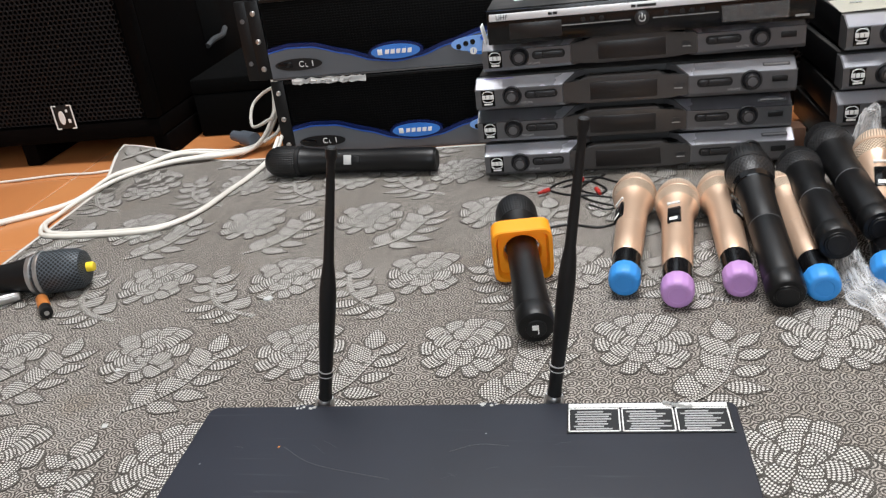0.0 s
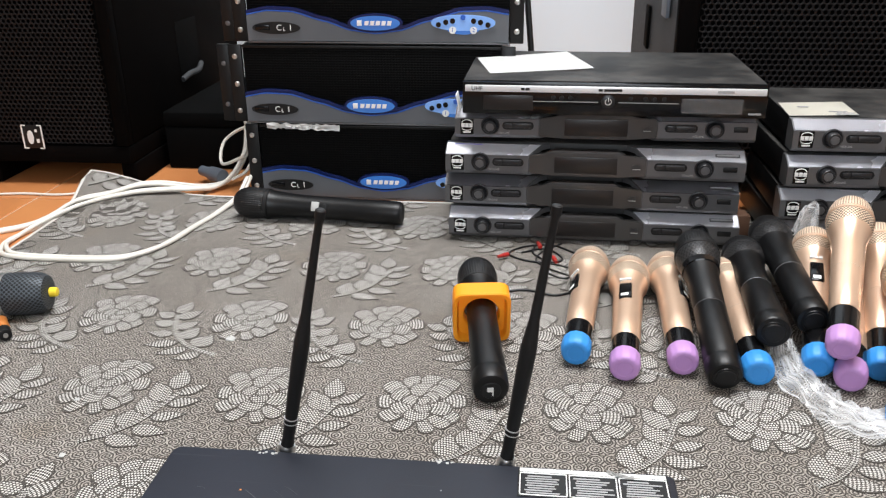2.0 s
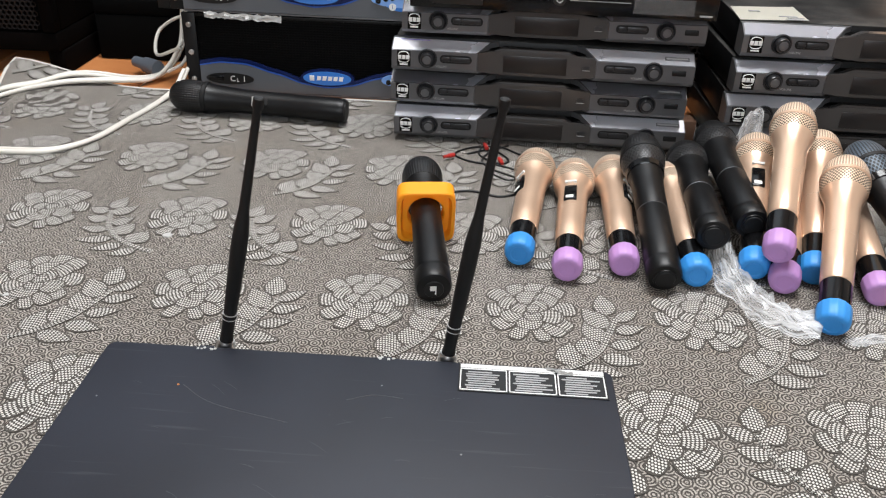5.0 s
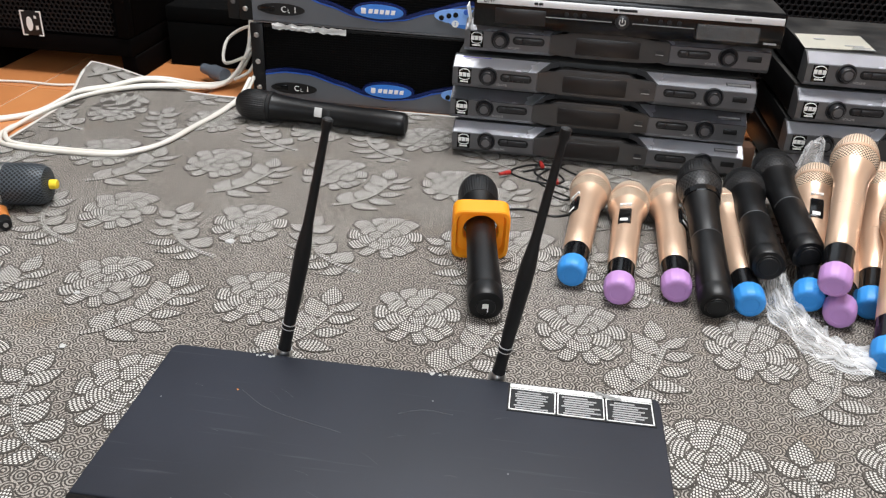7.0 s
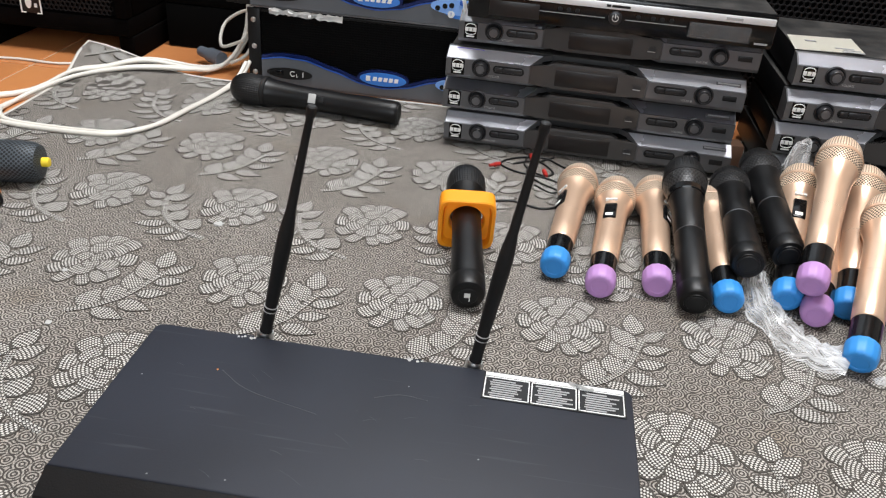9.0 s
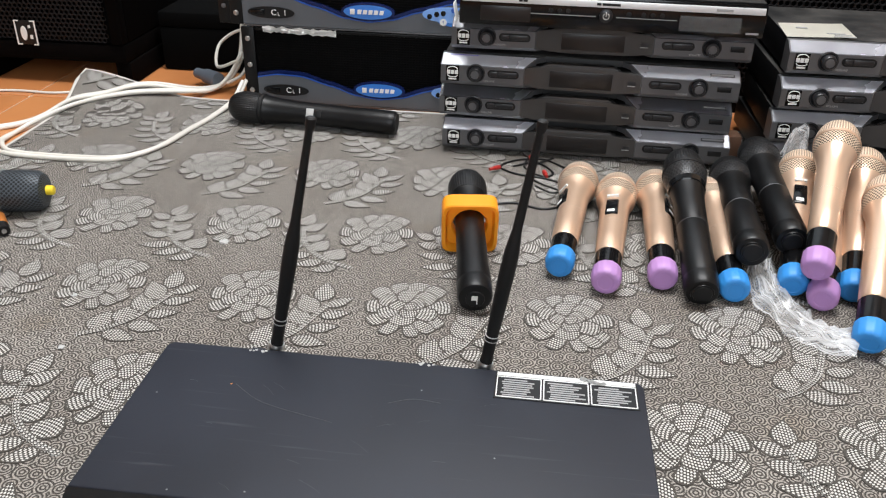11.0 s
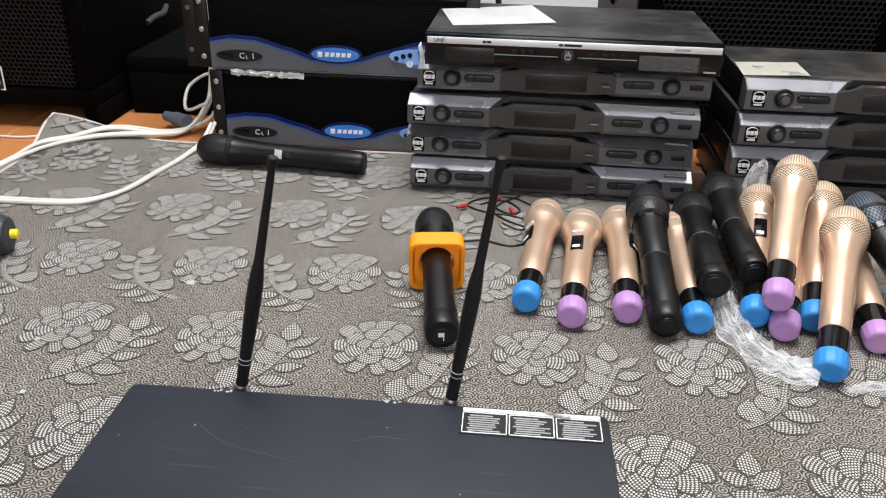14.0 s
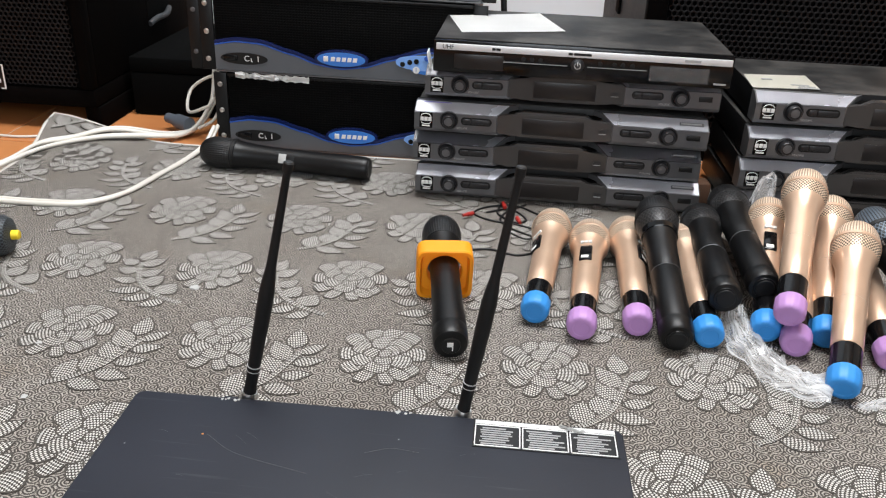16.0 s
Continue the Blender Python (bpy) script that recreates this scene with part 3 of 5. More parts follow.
# ---- loudspeakers ----
def hex_sheet(name, x0, x1, z0, z1, pitch, hole, parent, label):
    """A steel sheet with hexagonal holes, facing -y at y = 0."""
    verts, faces = [], []
    row_h = pitch * math.sqrt(3) / 2
    outer, inner = pitch / math.sqrt(3), hole
    rows, cols = int((z1 - z0) / row_h), int((x1 - x0) / pitch)
    for r in range(rows):
        for c in range(cols):
            cx, cz = x0 + pitch * (c + 0.5 + 0.5 * (r % 2)), z0 + row_h * (r + 0.5)
            n = len(verts)
            for rad, y in ((outer, 0.0), (inner, 0.0006), (inner, 0.0025)):
                for k in range(6):
                    a = math.pi / 6 + k * math.pi / 3
                    verts.append((cx + rad * math.cos(a), y, cz + rad * math.sin(a)))
            for k in range(6):
                q = (k + 1) % 6
                faces.append((n + k, n + q, n + 6 + q, n + 6 + k))
                faces.append((n + 6 + k, n + 6 + q, n + 12 + q, n + 12 + k))
    me = bpy.data.meshes.new(name)
    me.from_pydata(verts, [], faces)
    me.materials.append(GRILLE)
    ob = new(name, me)
    ob.parent = parent
    return tagged(ob, label)


def left_speaker():
    s = thing("loudspeaker", pose(-0.485, 1.285, FLOOR_Z), "large black wooden subwoofer cabinet with a hexagonal steel grille", "loudspeaker")
    w, h, d = 0.60, 0.62, 0.62
    bm = box(-w, 0, 0.02, d, 0.078, h, 0.004)
    part("cabinet", bm, CABINET, s)
    bm = box(-w, 0, 0.0, d * 0.98, 0.044, 0.0775, 0.004)
    part("lower_rail", bm, CABINET, s)
    for x in (-w + 0.001, -0.30, -0.028):
        part("foot", box(x, x + 0.03, 0.01, d * 0.9, 0.0, 0.0435, 0.003), CABINET, s)
    part("plinth_back", box(-w + 0.04, -0.035, 0.22, d * 0.9, 0.002, 0.0435), FOAM_AND_GAPS, s)
    bm = box(-0.022, 0, -0.004, 0.0195, 0.079, h, 0.003)
    box(-w, -w + 0.022, -0.004, 0.0195, 0.079, h, 0.003, bm)
    box(-w + 0.0225, -0.0225, -0.004, 0.0195, h - 0.03, h, 0.003, bm)
    part("frame", bm, CABINET, s)
    part("foam", box(-w + 0.0225, -0.0225, 0.012, 0.0196, 0.079, h - 0.031), FOAM_AND_GAPS, s)
    hex_sheet("grille", -w + 0.026, -0.030, 0.082, 0.47, 0.0092, 0.0037, s, "black steel grille with hexagonal holes")
    logo = part("badge", box(-0.203, -0.163, -0.0025, -0.0015, 0.072, 0.116, 0.0006), BLACK, s, "small maker's badge of white lines")
    for a in (-1, 1):
        cx = -0.183 + a * 0.019
        part("badge_bracket", box(cx - 0.0012, cx + 0.0012, -0.0045, -0.0034, 0.072, 0.116), WHITE_INK, logo)
        for z in (0.0725, 0.1155):
            part("badge_bracket", box(min(cx, cx - a * 0.008), max(cx, cx - a * 0.008), -0.0044, -0.0033, z - 0.001, z + 0.001), WHITE_INK, logo)
    part("badge_mark", prism(ellipse(-0.187, 0.093, 0.006, 0.013, 16), -0.0045, -0.0034), WHITE_INK, logo)
    part("badge_mark", box(-0.176, -0.171, -0.0045, -0.0034, 0.083, 0.090), WHITE_INK, logo)
    part("badge_mark", box(-0.177, -0.173, -0.0045, -0.0034, 0.103, 0.108), WHITE_INK, logo)
    # flat black plate on the side paints the shade of the handle recess
    cup = part("handle_cup", box(-0.002, 0.0015, 0.262, 0.372, 0.150, 0.266, 0.001), FOAM_AND_GAPS, s, "black plate standing in for the shaded handle recess")
    part("handle_bar", tube(smooth_line([(0.004, 0.262, 0.150), (0.010, 0.290, 0.158), (0.010, 0.335, 0.158), (0.004, 0.368, 0.166)]), 0.006), GREY_CABINET, cup)
    return s


def right_speaker():
    s = thing("loudspeaker", pose(0.487, 1.345, FLOOR_Z), "black wedge-sided loudspeaker cabinet with a hexagonal steel grille", "loudspeaker")
    w, h = 0.43, 0.62
    bm = bmesh.new()
    plan = [(0.0, 0.02), (w, 0.02), (w - 0.01, 0.36), (-0.035, 0.36)]
    a = [bm.verts.new((x, y, 0.0)) for x, y in plan]
    b = [bm.verts.new((x, y, h)) for x, y in plan]
    bm.faces.new(a), bm.faces.new(b)
    for i in range(4):
        bm.faces.new((a[i], a[(i + 1) % 4], b[(i + 1) % 4], b[i]))
    part("cabinet", bm, GREY_CABINET, s, "grey-black textured cabinet side", False)
    bm = box(0, 0.034, -0.004, 0.0195, 0.0, h, 0.003)
    box(w - 0.022, w, -0.004, 0.0195, 0.0, h, 0.003, bm)
    box(0.0345, w - 0.0225, -0.004, 0.0195, 0.0, 0.06, 0.003, bm)
    box(0.0345, w - 0.0225, -0.004, 0.0195, h - 0.04, h, 0.003, bm)
    part("frame", bm, CABINET, s)
    part("foam", box(0.0345, w - 0.0225, 0.012, 0.0196, 0.061, h - 0.041), FOAM_AND_GAPS, s)
    hex_sheet("grille", 0.036, w - 0.026, 0.063, 0.46, 0.0105, 0.0041, s, "black steel grille with hexagonal holes")
    # no hole is cut: a dark plate gives the slot its shade
    slot = part("slot_shade_plate", box(-0.0245, -0.0190, 0.20, 0.245, 0.22, 0.30, 0.002), FOAM_AND_GAPS, s, "dark plate standing in for the shaded handle slot")
    part("side_plate", box(-0.0125, -0.006, 0.06, 0.12, 0.295, 0.37, 0.001), GREY_PLUG, s)
    return s


left_speaker()
right_speaker()

# a low black box added to fill the dark gap beside the amplifiers
case = thing("equipment_case", pose(-0.470, 1.405, FLOOR_Z), "low matt black box added to fill the gap", "case")
part("body", box(0, 0.20, 0, 0.36, 0.001, 0.085, 0.004), FOAM_AND_GAPS, case)
part("lid", box(-0.001, 0.201, -0.001, 0.361, 0.0855, 0.115, 0.005), FOAM_AND_GAPS, case)

# a dark stand pole leaning at the wall
pole = part("stand_pole", tube([Vector((0.262, 1.62, FLOOR_Z)), Vector((0.232, 1.66, 0.28)), Vector((0.17, 1.75, 0.9))], 0.0065), BLACK)
tagged(pole, "thin black metal stand pole leaning in the gap", "stand pole")


# ---- power amplifiers ----
def wave(x):
    keys = [(-0.225, 0.043), (-0.18, 0.0505), (-0.14, 0.049), (-0.085, 0.034), (-0.04, 0.0195), (0.0, 0.0145), (0.04, 0.0195), (0.085, 0.034), (0.14, 0.050), (0.18, 0.0515), (0.225, 0.045)]
    for (a, p), (b, q) in zip(keys, keys[1:]):
        if x <= b:
            return p + (q - p) * (0.5 - 0.5 * math.cos(math.pi * (x - a) / (b - a))) * 0.4 + (q - p) * (x - a) / (b - a) * 0.6
    return keys[-1][1]


AMP_H = 0.1325


def amplifier():
    s = thing("power_amplifier", pose(0, 0, 0), "black rack-mount power amplifier with a wavy slate and blue panel", "amplifier", "stacked amplifiers")
    part("chassis", box(-0.218, 0.218, 0.012, 0.36, 0.0015, AMP_H, 0.001), SATIN_BLACK, s)
    part("grille", box(-0.217, 0.217, 0.0, 0.0115, 0.002, AMP_H - 0.001, 0.001), AMP_GRILLE, s, "fine black ribbed grille")
    part("top_rail", box(-0.217, 0.217, -0.0025, -0.0002, AMP_H - 0.006, AMP_H - 0.001, 0.0008), SATIN_BLACK, s)
    xs = [-0.217 + 0.434 * i / 60 for i in range(61)]
    part("panel", prism([(x, wave(x)) for x in xs] + [(0.217, 0.003), (-0.217, 0.003)], -0.006, -0.0004), PANEL, s, "slate grey wavy panel", False)
    part("blue_trim", prism([(x, wave(x) + 0.0022) for x in xs] + [(x, wave(x) + 0.0004) for x in xs[::-1]], -0.0062, -0.0004), BLUE_EDGE, s, "thin blue edge line", False)
    part("navy_trim", prism([(x, wave(x) + 0.0080) for x in xs] + [(x, wave(x) + 0.0026) for x in xs[::-1]], -0.0058, -0.0004), NAVY, s, "glossy navy band", False)
    part("base_line", box(-0.217, 0.217, -0.0058, -0.0005, -0.0006, 0.0020, 0.0004), BEZEL, s)
    badge = part("badge", prism(ellipse(0, 0.0325, 0.041, 0.0116, 40), -0.0085, -0.0005), BLUE_BADGE, s, "blue oval maker's badge", True)
    part("badge_rim", prism(ellipse(0, 0.0325, 0.0455, 0.0150, 40), -0.0072, -0.0004), NAVY, badge)
    part("badge_mark", box(-0.030, -0.022, -0.0092, -0.0084, 0.0282, 0.0372, 0.0003), WHITE_INK, badge)
    for i in range(5):
        x = -0.018 + i * 0.0094
        part("badge_mark", prism([(x, 0.0292), (x + 0.0066, 0.0292), (x + 0.0082, 0.0362), (x + 0.0014, 0.0362)], -0.0092, -0.0084), WHITE_INK, badge, "", False)
    plate = part("model_plate", prism(ellipse(-0.167, 0.0240, 0.041, 0.0100, 40), -0.0072, -0.0005), BLACK, s, "black oval model plate")
    for word, size, x, z in (("C", 0.0135, -0.162, 0.0240), ("L", 0.0085, -0.1535, 0.0218), ("1", 0.0135, -0.1425, 0.0240)):
        lettering("model_lettering", word, size, Matrix.Translation((x, -0.0076, z)) @ pose(0, 0, 0, 90, 0, 0), WHITE_INK, plate)
    part("rocker_switch", box(-0.202, -0.178, -0.0098, -0.007, 0.0205, 0.029, 0.0008), BLACK_GLOSS, plate)
    leds = part("led_panel", prism(ellipse(0.144, 0.034, 0.052, 0.0125, 40, 0.9), -0.0078, -0.0005), PALE_BLUE, s, "pale blue oval indicator panel")
    part("led_panel_lower", prism(ellipse(0.144, 0.026, 0.028, 0.0105, 32), -0.0075, -0.0005), BLUE_BADGE, leds)
    for x, z in ((-0.040, 0.031), (-0.028, 0.035), (-0.017, 0.037), (0.0, 0.0425), (0.017, 0.037), (0.028, 0.035), (0.040, 0.031)):
        part("indicator", turned([(0.0042, -0.0095), (0.0042, -0.0074)], 14, "y", centre=(0.144 + x, 0, z)), BLACK_GLOSS if x else BLUE_EDGE, leds)
    for x, t in ((-0.017, "1"), (0.017, "2")):
        disc = part("channel_disc", turned([(0.0058, -0.0086), (0.0058, -0.0074)], 18, "y", centre=(0.144 + x, 0, 0.0225)), WHITE_INK, leds)
        lettering("channel_number", t, 0.009, Matrix.Translation((0.144 + x, -0.0089, 0.0225)) @ pose(0, 0, 0, 90, 0, 0), BLUE_EDGE, disc)
    for a in (-1, 1):
        ear = part("rack_ear", box(min(a * 0.2185, a * 0.241), max(a * 0.2185, a * 0.241), -0.003, 0.004, 0.001, AMP_H - 0.001, 0.001), SATIN_BLACK, s)
        for z in (0.02, 0.066, 0.112):
            part("screw", turned([(0.0045, -0.003), (0.0045, -0.0045), (0.003, -0.0058), (0.001, -0.006), (0.0, -0.006)], 12, "y", centre=(a * 0.230, 0, z)), STEEL, ear)
    return s


amp = amplifier()
amp.matrix_basis = pose(-0.006, 1.250, FLOOR_Z + 0.003, 0, 0, 0.3)
amp2 = copy_thing(amp, pose(-0.022, 1.246, FLOOR_Z + 0.1385, 0, 0, -0.4))
amp3 = copy_thing(amp, pose(-0.010, 1.252, FLOOR_Z + 0.2735, 0, 0, -0.8))
for a in (amp2, amp3):
    strap = part("side_bracket", box(-0.262, -0.242, 0.000, 0.012, 0.001, AMP_H - 0.001, 0.001), SATIN_BLACK, a)
    for z in (0.03, 0.10):
        part("screw", turned([(0.0040, 0.0005), (0.0040, -0.0015), (0.0, -0.0022)], 12, "y", centre=(-0.252, 0, z)), BEZEL, strap)
for i in range(4):
    part("foot", turned([(0.011, -0.0028), (0.011, 0.0014)], 14, "z", centre=(-0.18 + 0.36 * (i % 2), 0.03 + 0.29 * (i // 2), 0)), RUBBER_BLACK, amp)


def crumple(x0, x1, half, n, m, seed, lift):
    """A crumpled ribbon along x."""
    rnd = random.Random(seed)
    bm = bmesh.new()
    rows = []
    for i in range(n + 1):
        x = x0 + (x1 - x0) * i / n
        w = half * (0.7 + 0.5 * rnd.random())
        rows.append([bm.verts.new((x, -lift * rnd.random(), -w + 2 * w * j / m + rnd.uniform(-0.001, 0.001))) for j in range(m + 1)])
    for a, b in zip(rows, rows[1:]):
        for j in range(m):
            bm.faces.new((a[j], b[j], b[j + 1], a[j + 1]))
    bmesh.ops.solidify(bm, geom=list(bm.faces), thickness=0.0005)
    return bm


tape = part("tape_strip", crumple(0, 0.128, 0.0052, 26, 4, 4, 0.0035), shader("crumpled_white_tape", (0.86, 0.85, 0.83), 0.6))
tape.matrix_basis = pose(-0.205, 1.2375, 0.129, 0, 1.0, 0)
tagged(tape, "crumpled whitish adhesive tape stuck along the amplifier edge", "tape")


# ---- wireless receivers ----
RX_W, RX_H = 0.428, 0.0445


def bezel_block(x0, x1, in0, in1):
    """A front block with a sloped top edge; in0 and in1 lean its ends towards the back. Returns the front and the slope."""
    back, slope_y = 0.027, 0.015
    z0, z1, z2 = 0.003, 0.0328, 0.0435
    front, top = bmesh.new(), bmesh.new()

    def ring(bm, pts):
        return [bm.verts.new(p) for p in pts]

    def ends(y):
        k = (y + 0.006) / (back + 0.006)
        return x0 + in0 * k, x1 + in1 * k

    rows = [(-0.002, z0), (-0.006, z0 + 0.005), (-0.006, z1 - 0.001), (slope_y, z2), (back, z2), (back, z0)]
    a = ring(front, [(ends(y)[0], y, z) for y, z in rows])
    b = ring(front, [(ends(y)[1], y, z) for y, z in rows])
    for i in range(6):
        front.faces.new((a[i], b[i], b[(i + 1) % 6], a[(i + 1) % 6]))
    front.faces.new(a), front.faces.new(b[::-1])
    lift = 0.0006
    p = [(-0.0050, z1 - 0.0003), (slope_y, z2 + 0.0002)]
    q = [(ends(y)[k] + (0.0015 if k == 0 else -0.0015), y - lift, z + lift) for y, z in p for k in (0, 1)]
    v = ring(top, q)
    top.faces.new((v[0], v[1], v[3], v[2]))
    bmesh.ops.solidify(top, geom=list(top.faces), thickness=0.0005)
    return front, top


def pill(cx, cz, w, h, y0, y1, bm=None):
    out = []
    for i in range(20):
        t = 2 * math.pi * i / 20
        sx = w / 2 - h / 2
        out.append((cx + (sx if math.cos(t) > 0 else -sx) + h / 2 * math.cos(t), cz + h / 2 * math.sin(t)))
    return prism(out, y0, y1, bm)


def receiver(top_material):
    s = thing("wireless_receiver", pose(0, 0, 0), "flat black wireless microphone receiver with graphite front blocks", "receiver", "stacked wireless receivers")
    part("case", box(0.003, RX_W - 0.003, 0.0275, 0.225, 0.002, RX_H - 0.0012, 0.0008), SATIN_BLACK, s)
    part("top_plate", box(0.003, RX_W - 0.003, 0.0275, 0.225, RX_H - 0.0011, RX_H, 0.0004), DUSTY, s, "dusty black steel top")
    for x, y in ((0.04, 0.05), (RX_W - 0.04, 0.05), (0.04, 0.20), (RX_W - 0.04, 0.20)):
        part("foot", turned([(0.008, -0.0054), (0.009, 0.0018)], 12, "z", centre=(x, y, 0)), RUBBER_BLACK, s)
    for a, b, i0, i1 in ((0.0, 0.122, 0.0, 0.030), (0.292, RX_W, -0.028, 0.0)):
        f, t = bezel_block(a, b, i0, i1)
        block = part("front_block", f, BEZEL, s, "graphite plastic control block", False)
        # paler overlay paints the light that the slope reflects
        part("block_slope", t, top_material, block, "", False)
    part("recess", box(0.112, 0.302, 0.012, 0.0272, 0.004, 0.036, 0.002), FOAM_AND_GAPS, s)
    hat = [(0.108, 0.0070), (0.146, 0.0070), (0.156, 0.0030), (0.252, 0.0030), (0.262, 0.0070), (0.306, 0.0070), (0.306, 0.0335), (0.264, 0.0340), (0.250, 0.0415), (0.160, 0.0415), (0.146, 0.0340), (0.108, 0.0335)]
    bm = prism(hat, -0.0045, 0.0118)
    bmesh.ops.bevel(bm, geom=[e for e in bm.edges if all(v.co.y < 0 for v in e.verts)], offset=0.0026, segments=2, affect="EDGES")
    bezel = part("display_bezel", bm, SMOKED, s, "smoked bow-tie shaped display bezel", False)
    part("display", box(0.160, 0.250, -0.0052, -0.0044, 0.0085, 0.0325, 0.0006), WINDOW, bezel, "dark smoked display window")
    part("lens_mark", box(0.272, 0.283, -0.0054, -0.0044, 0.0170, 0.0178), GREY_INK, bezel)
    part("lens_mark", box(0.272, 0.283, -0.0050, -0.0043, 0.0190, 0.0240), KNOB, bezel)
    badge = part("badge", box(0.008, 0.0275, -0.0072, -0.0056, 0.0085, 0.0318, 0.0005), BLACK_GLOSS, s, "square black badge with white marks")
    for i in range(3):
        part("badge_mark", box(0.0095 + i * 0.0058, 0.0145 + i * 0.0058, -0.0078, -0.0071, 0.0190, 0.0250, 0.0003), WHITE_INK, badge)
    bm = bmesh.new()
    tube([Vector((0.01775 + 0.0074 * math.cos(t), -0.0074, 0.0258 + 0.0045 * math.sin(t))) for t in [math.pi * i / 10 for i in range(11)]], 0.0006, 6, bm)
    tube([Vector((0.01775 + 0.0074 * math.cos(t), -0.0074, 0.0180 + 0.0035 * math.sin(t))) for t in [-math.pi * i / 10 for i in range(11)]], 0.0006, 6, bm)
    part("badge_arc", bm, WHITE_INK, badge)
    part("badge_mark", box(0.0120, 0.0235, -0.0078, -0.0071, 0.0108, 0.0130), WHITE_INK, badge)
    for cx in (0.052, 0.371):
        k = part("knob", turned([(0.0138, -0.0055), (0.0138, -0.0068), (0.0122, -0.0076), (0.0100, -0.0066), (0.0096, -0.0150), (0.0086, -0.0163), (0.0, -0.0166)], 24, "y", centre=(cx, 0, 0.0220)), KNOB, s, "round dark volume knob")
        part("knob_face", turned([(0.0062, -0.0160), (0.0058, -0.0172), (0.0, -0.0174)], 20, "y", centre=(cx, 0, 0.0220)), BEZEL, k)
        lettering("knob_lettering", "VOLUME", 0.0042, Matrix.Translation((cx + (0.020 if cx < 0.2 else -0.022), -0.0062, 0.0110)) @ pose(0, 0, 0, 90, 0, 0), GREY_INK, s, 0.0002)
    for cx in (0.0925, 0.3245):
        well = part("button_well", pill(cx, 0.0225, 0.046, 0.0120, -0.0068, -0.0055), BLACK, s, "", False)
        part("button", box(cx - 0.0195, cx - 0.0085, -0.0084, -0.0066, 0.0188, 0.0262, 0.001), KNOB, well)
        part("button", box(cx - 0.0075, cx + 0.0195, -0.0084, -0.0066, 0.0188, 0.0262, 0.001), KNOB, well)
    part("standby_button", box(0.397, 0.4165, -0.0078, -0.0055, 0.0180, 0.0260, 0.001), BLACK, s)
    plate = part("model_plate", box(0.386, 0.420, -0.0006, 0.0006, -0.0032, 0.0032, 0.0003), BEZEL, s, "small framed model plate")
    plate.matrix_basis = Matrix.Translation((0, 0.0045, 0.0388)) @ pose(0, 0, 0, -62.5, 0, 0)
    part("model_bar", box(0.388, 0.418, -0.0011, -0.0005, -0.0012, 0.0016), GREY_INK, plate)
    return s


unit = receiver(BEZEL_LIT)
unit.matrix_basis = pose(0.128, 1.062, 0.0055, 0, 0, -1.2)
copy_thing(unit, pose(0.122, 1.068, 0.0555, 0, 0, -2.2))
copy_thing(unit, pose(0.124, 1.062, 0.1055, 0, 0, -2.2))
copy_thing(unit, pose(0.137, 1.078, 0.1555, 0, -0.25, -1.2))
for i, (x, y, r) in enumerate(((0.606, 1.040, 1.0), (0.602, 1.036, -1.0), (0.604, 1.032, 0.5), (0.606, 1.038, -0.5))):
    copy_thing(unit, pose(x, y, 0.0055 + 0.0500 * i, 0, 0, r))


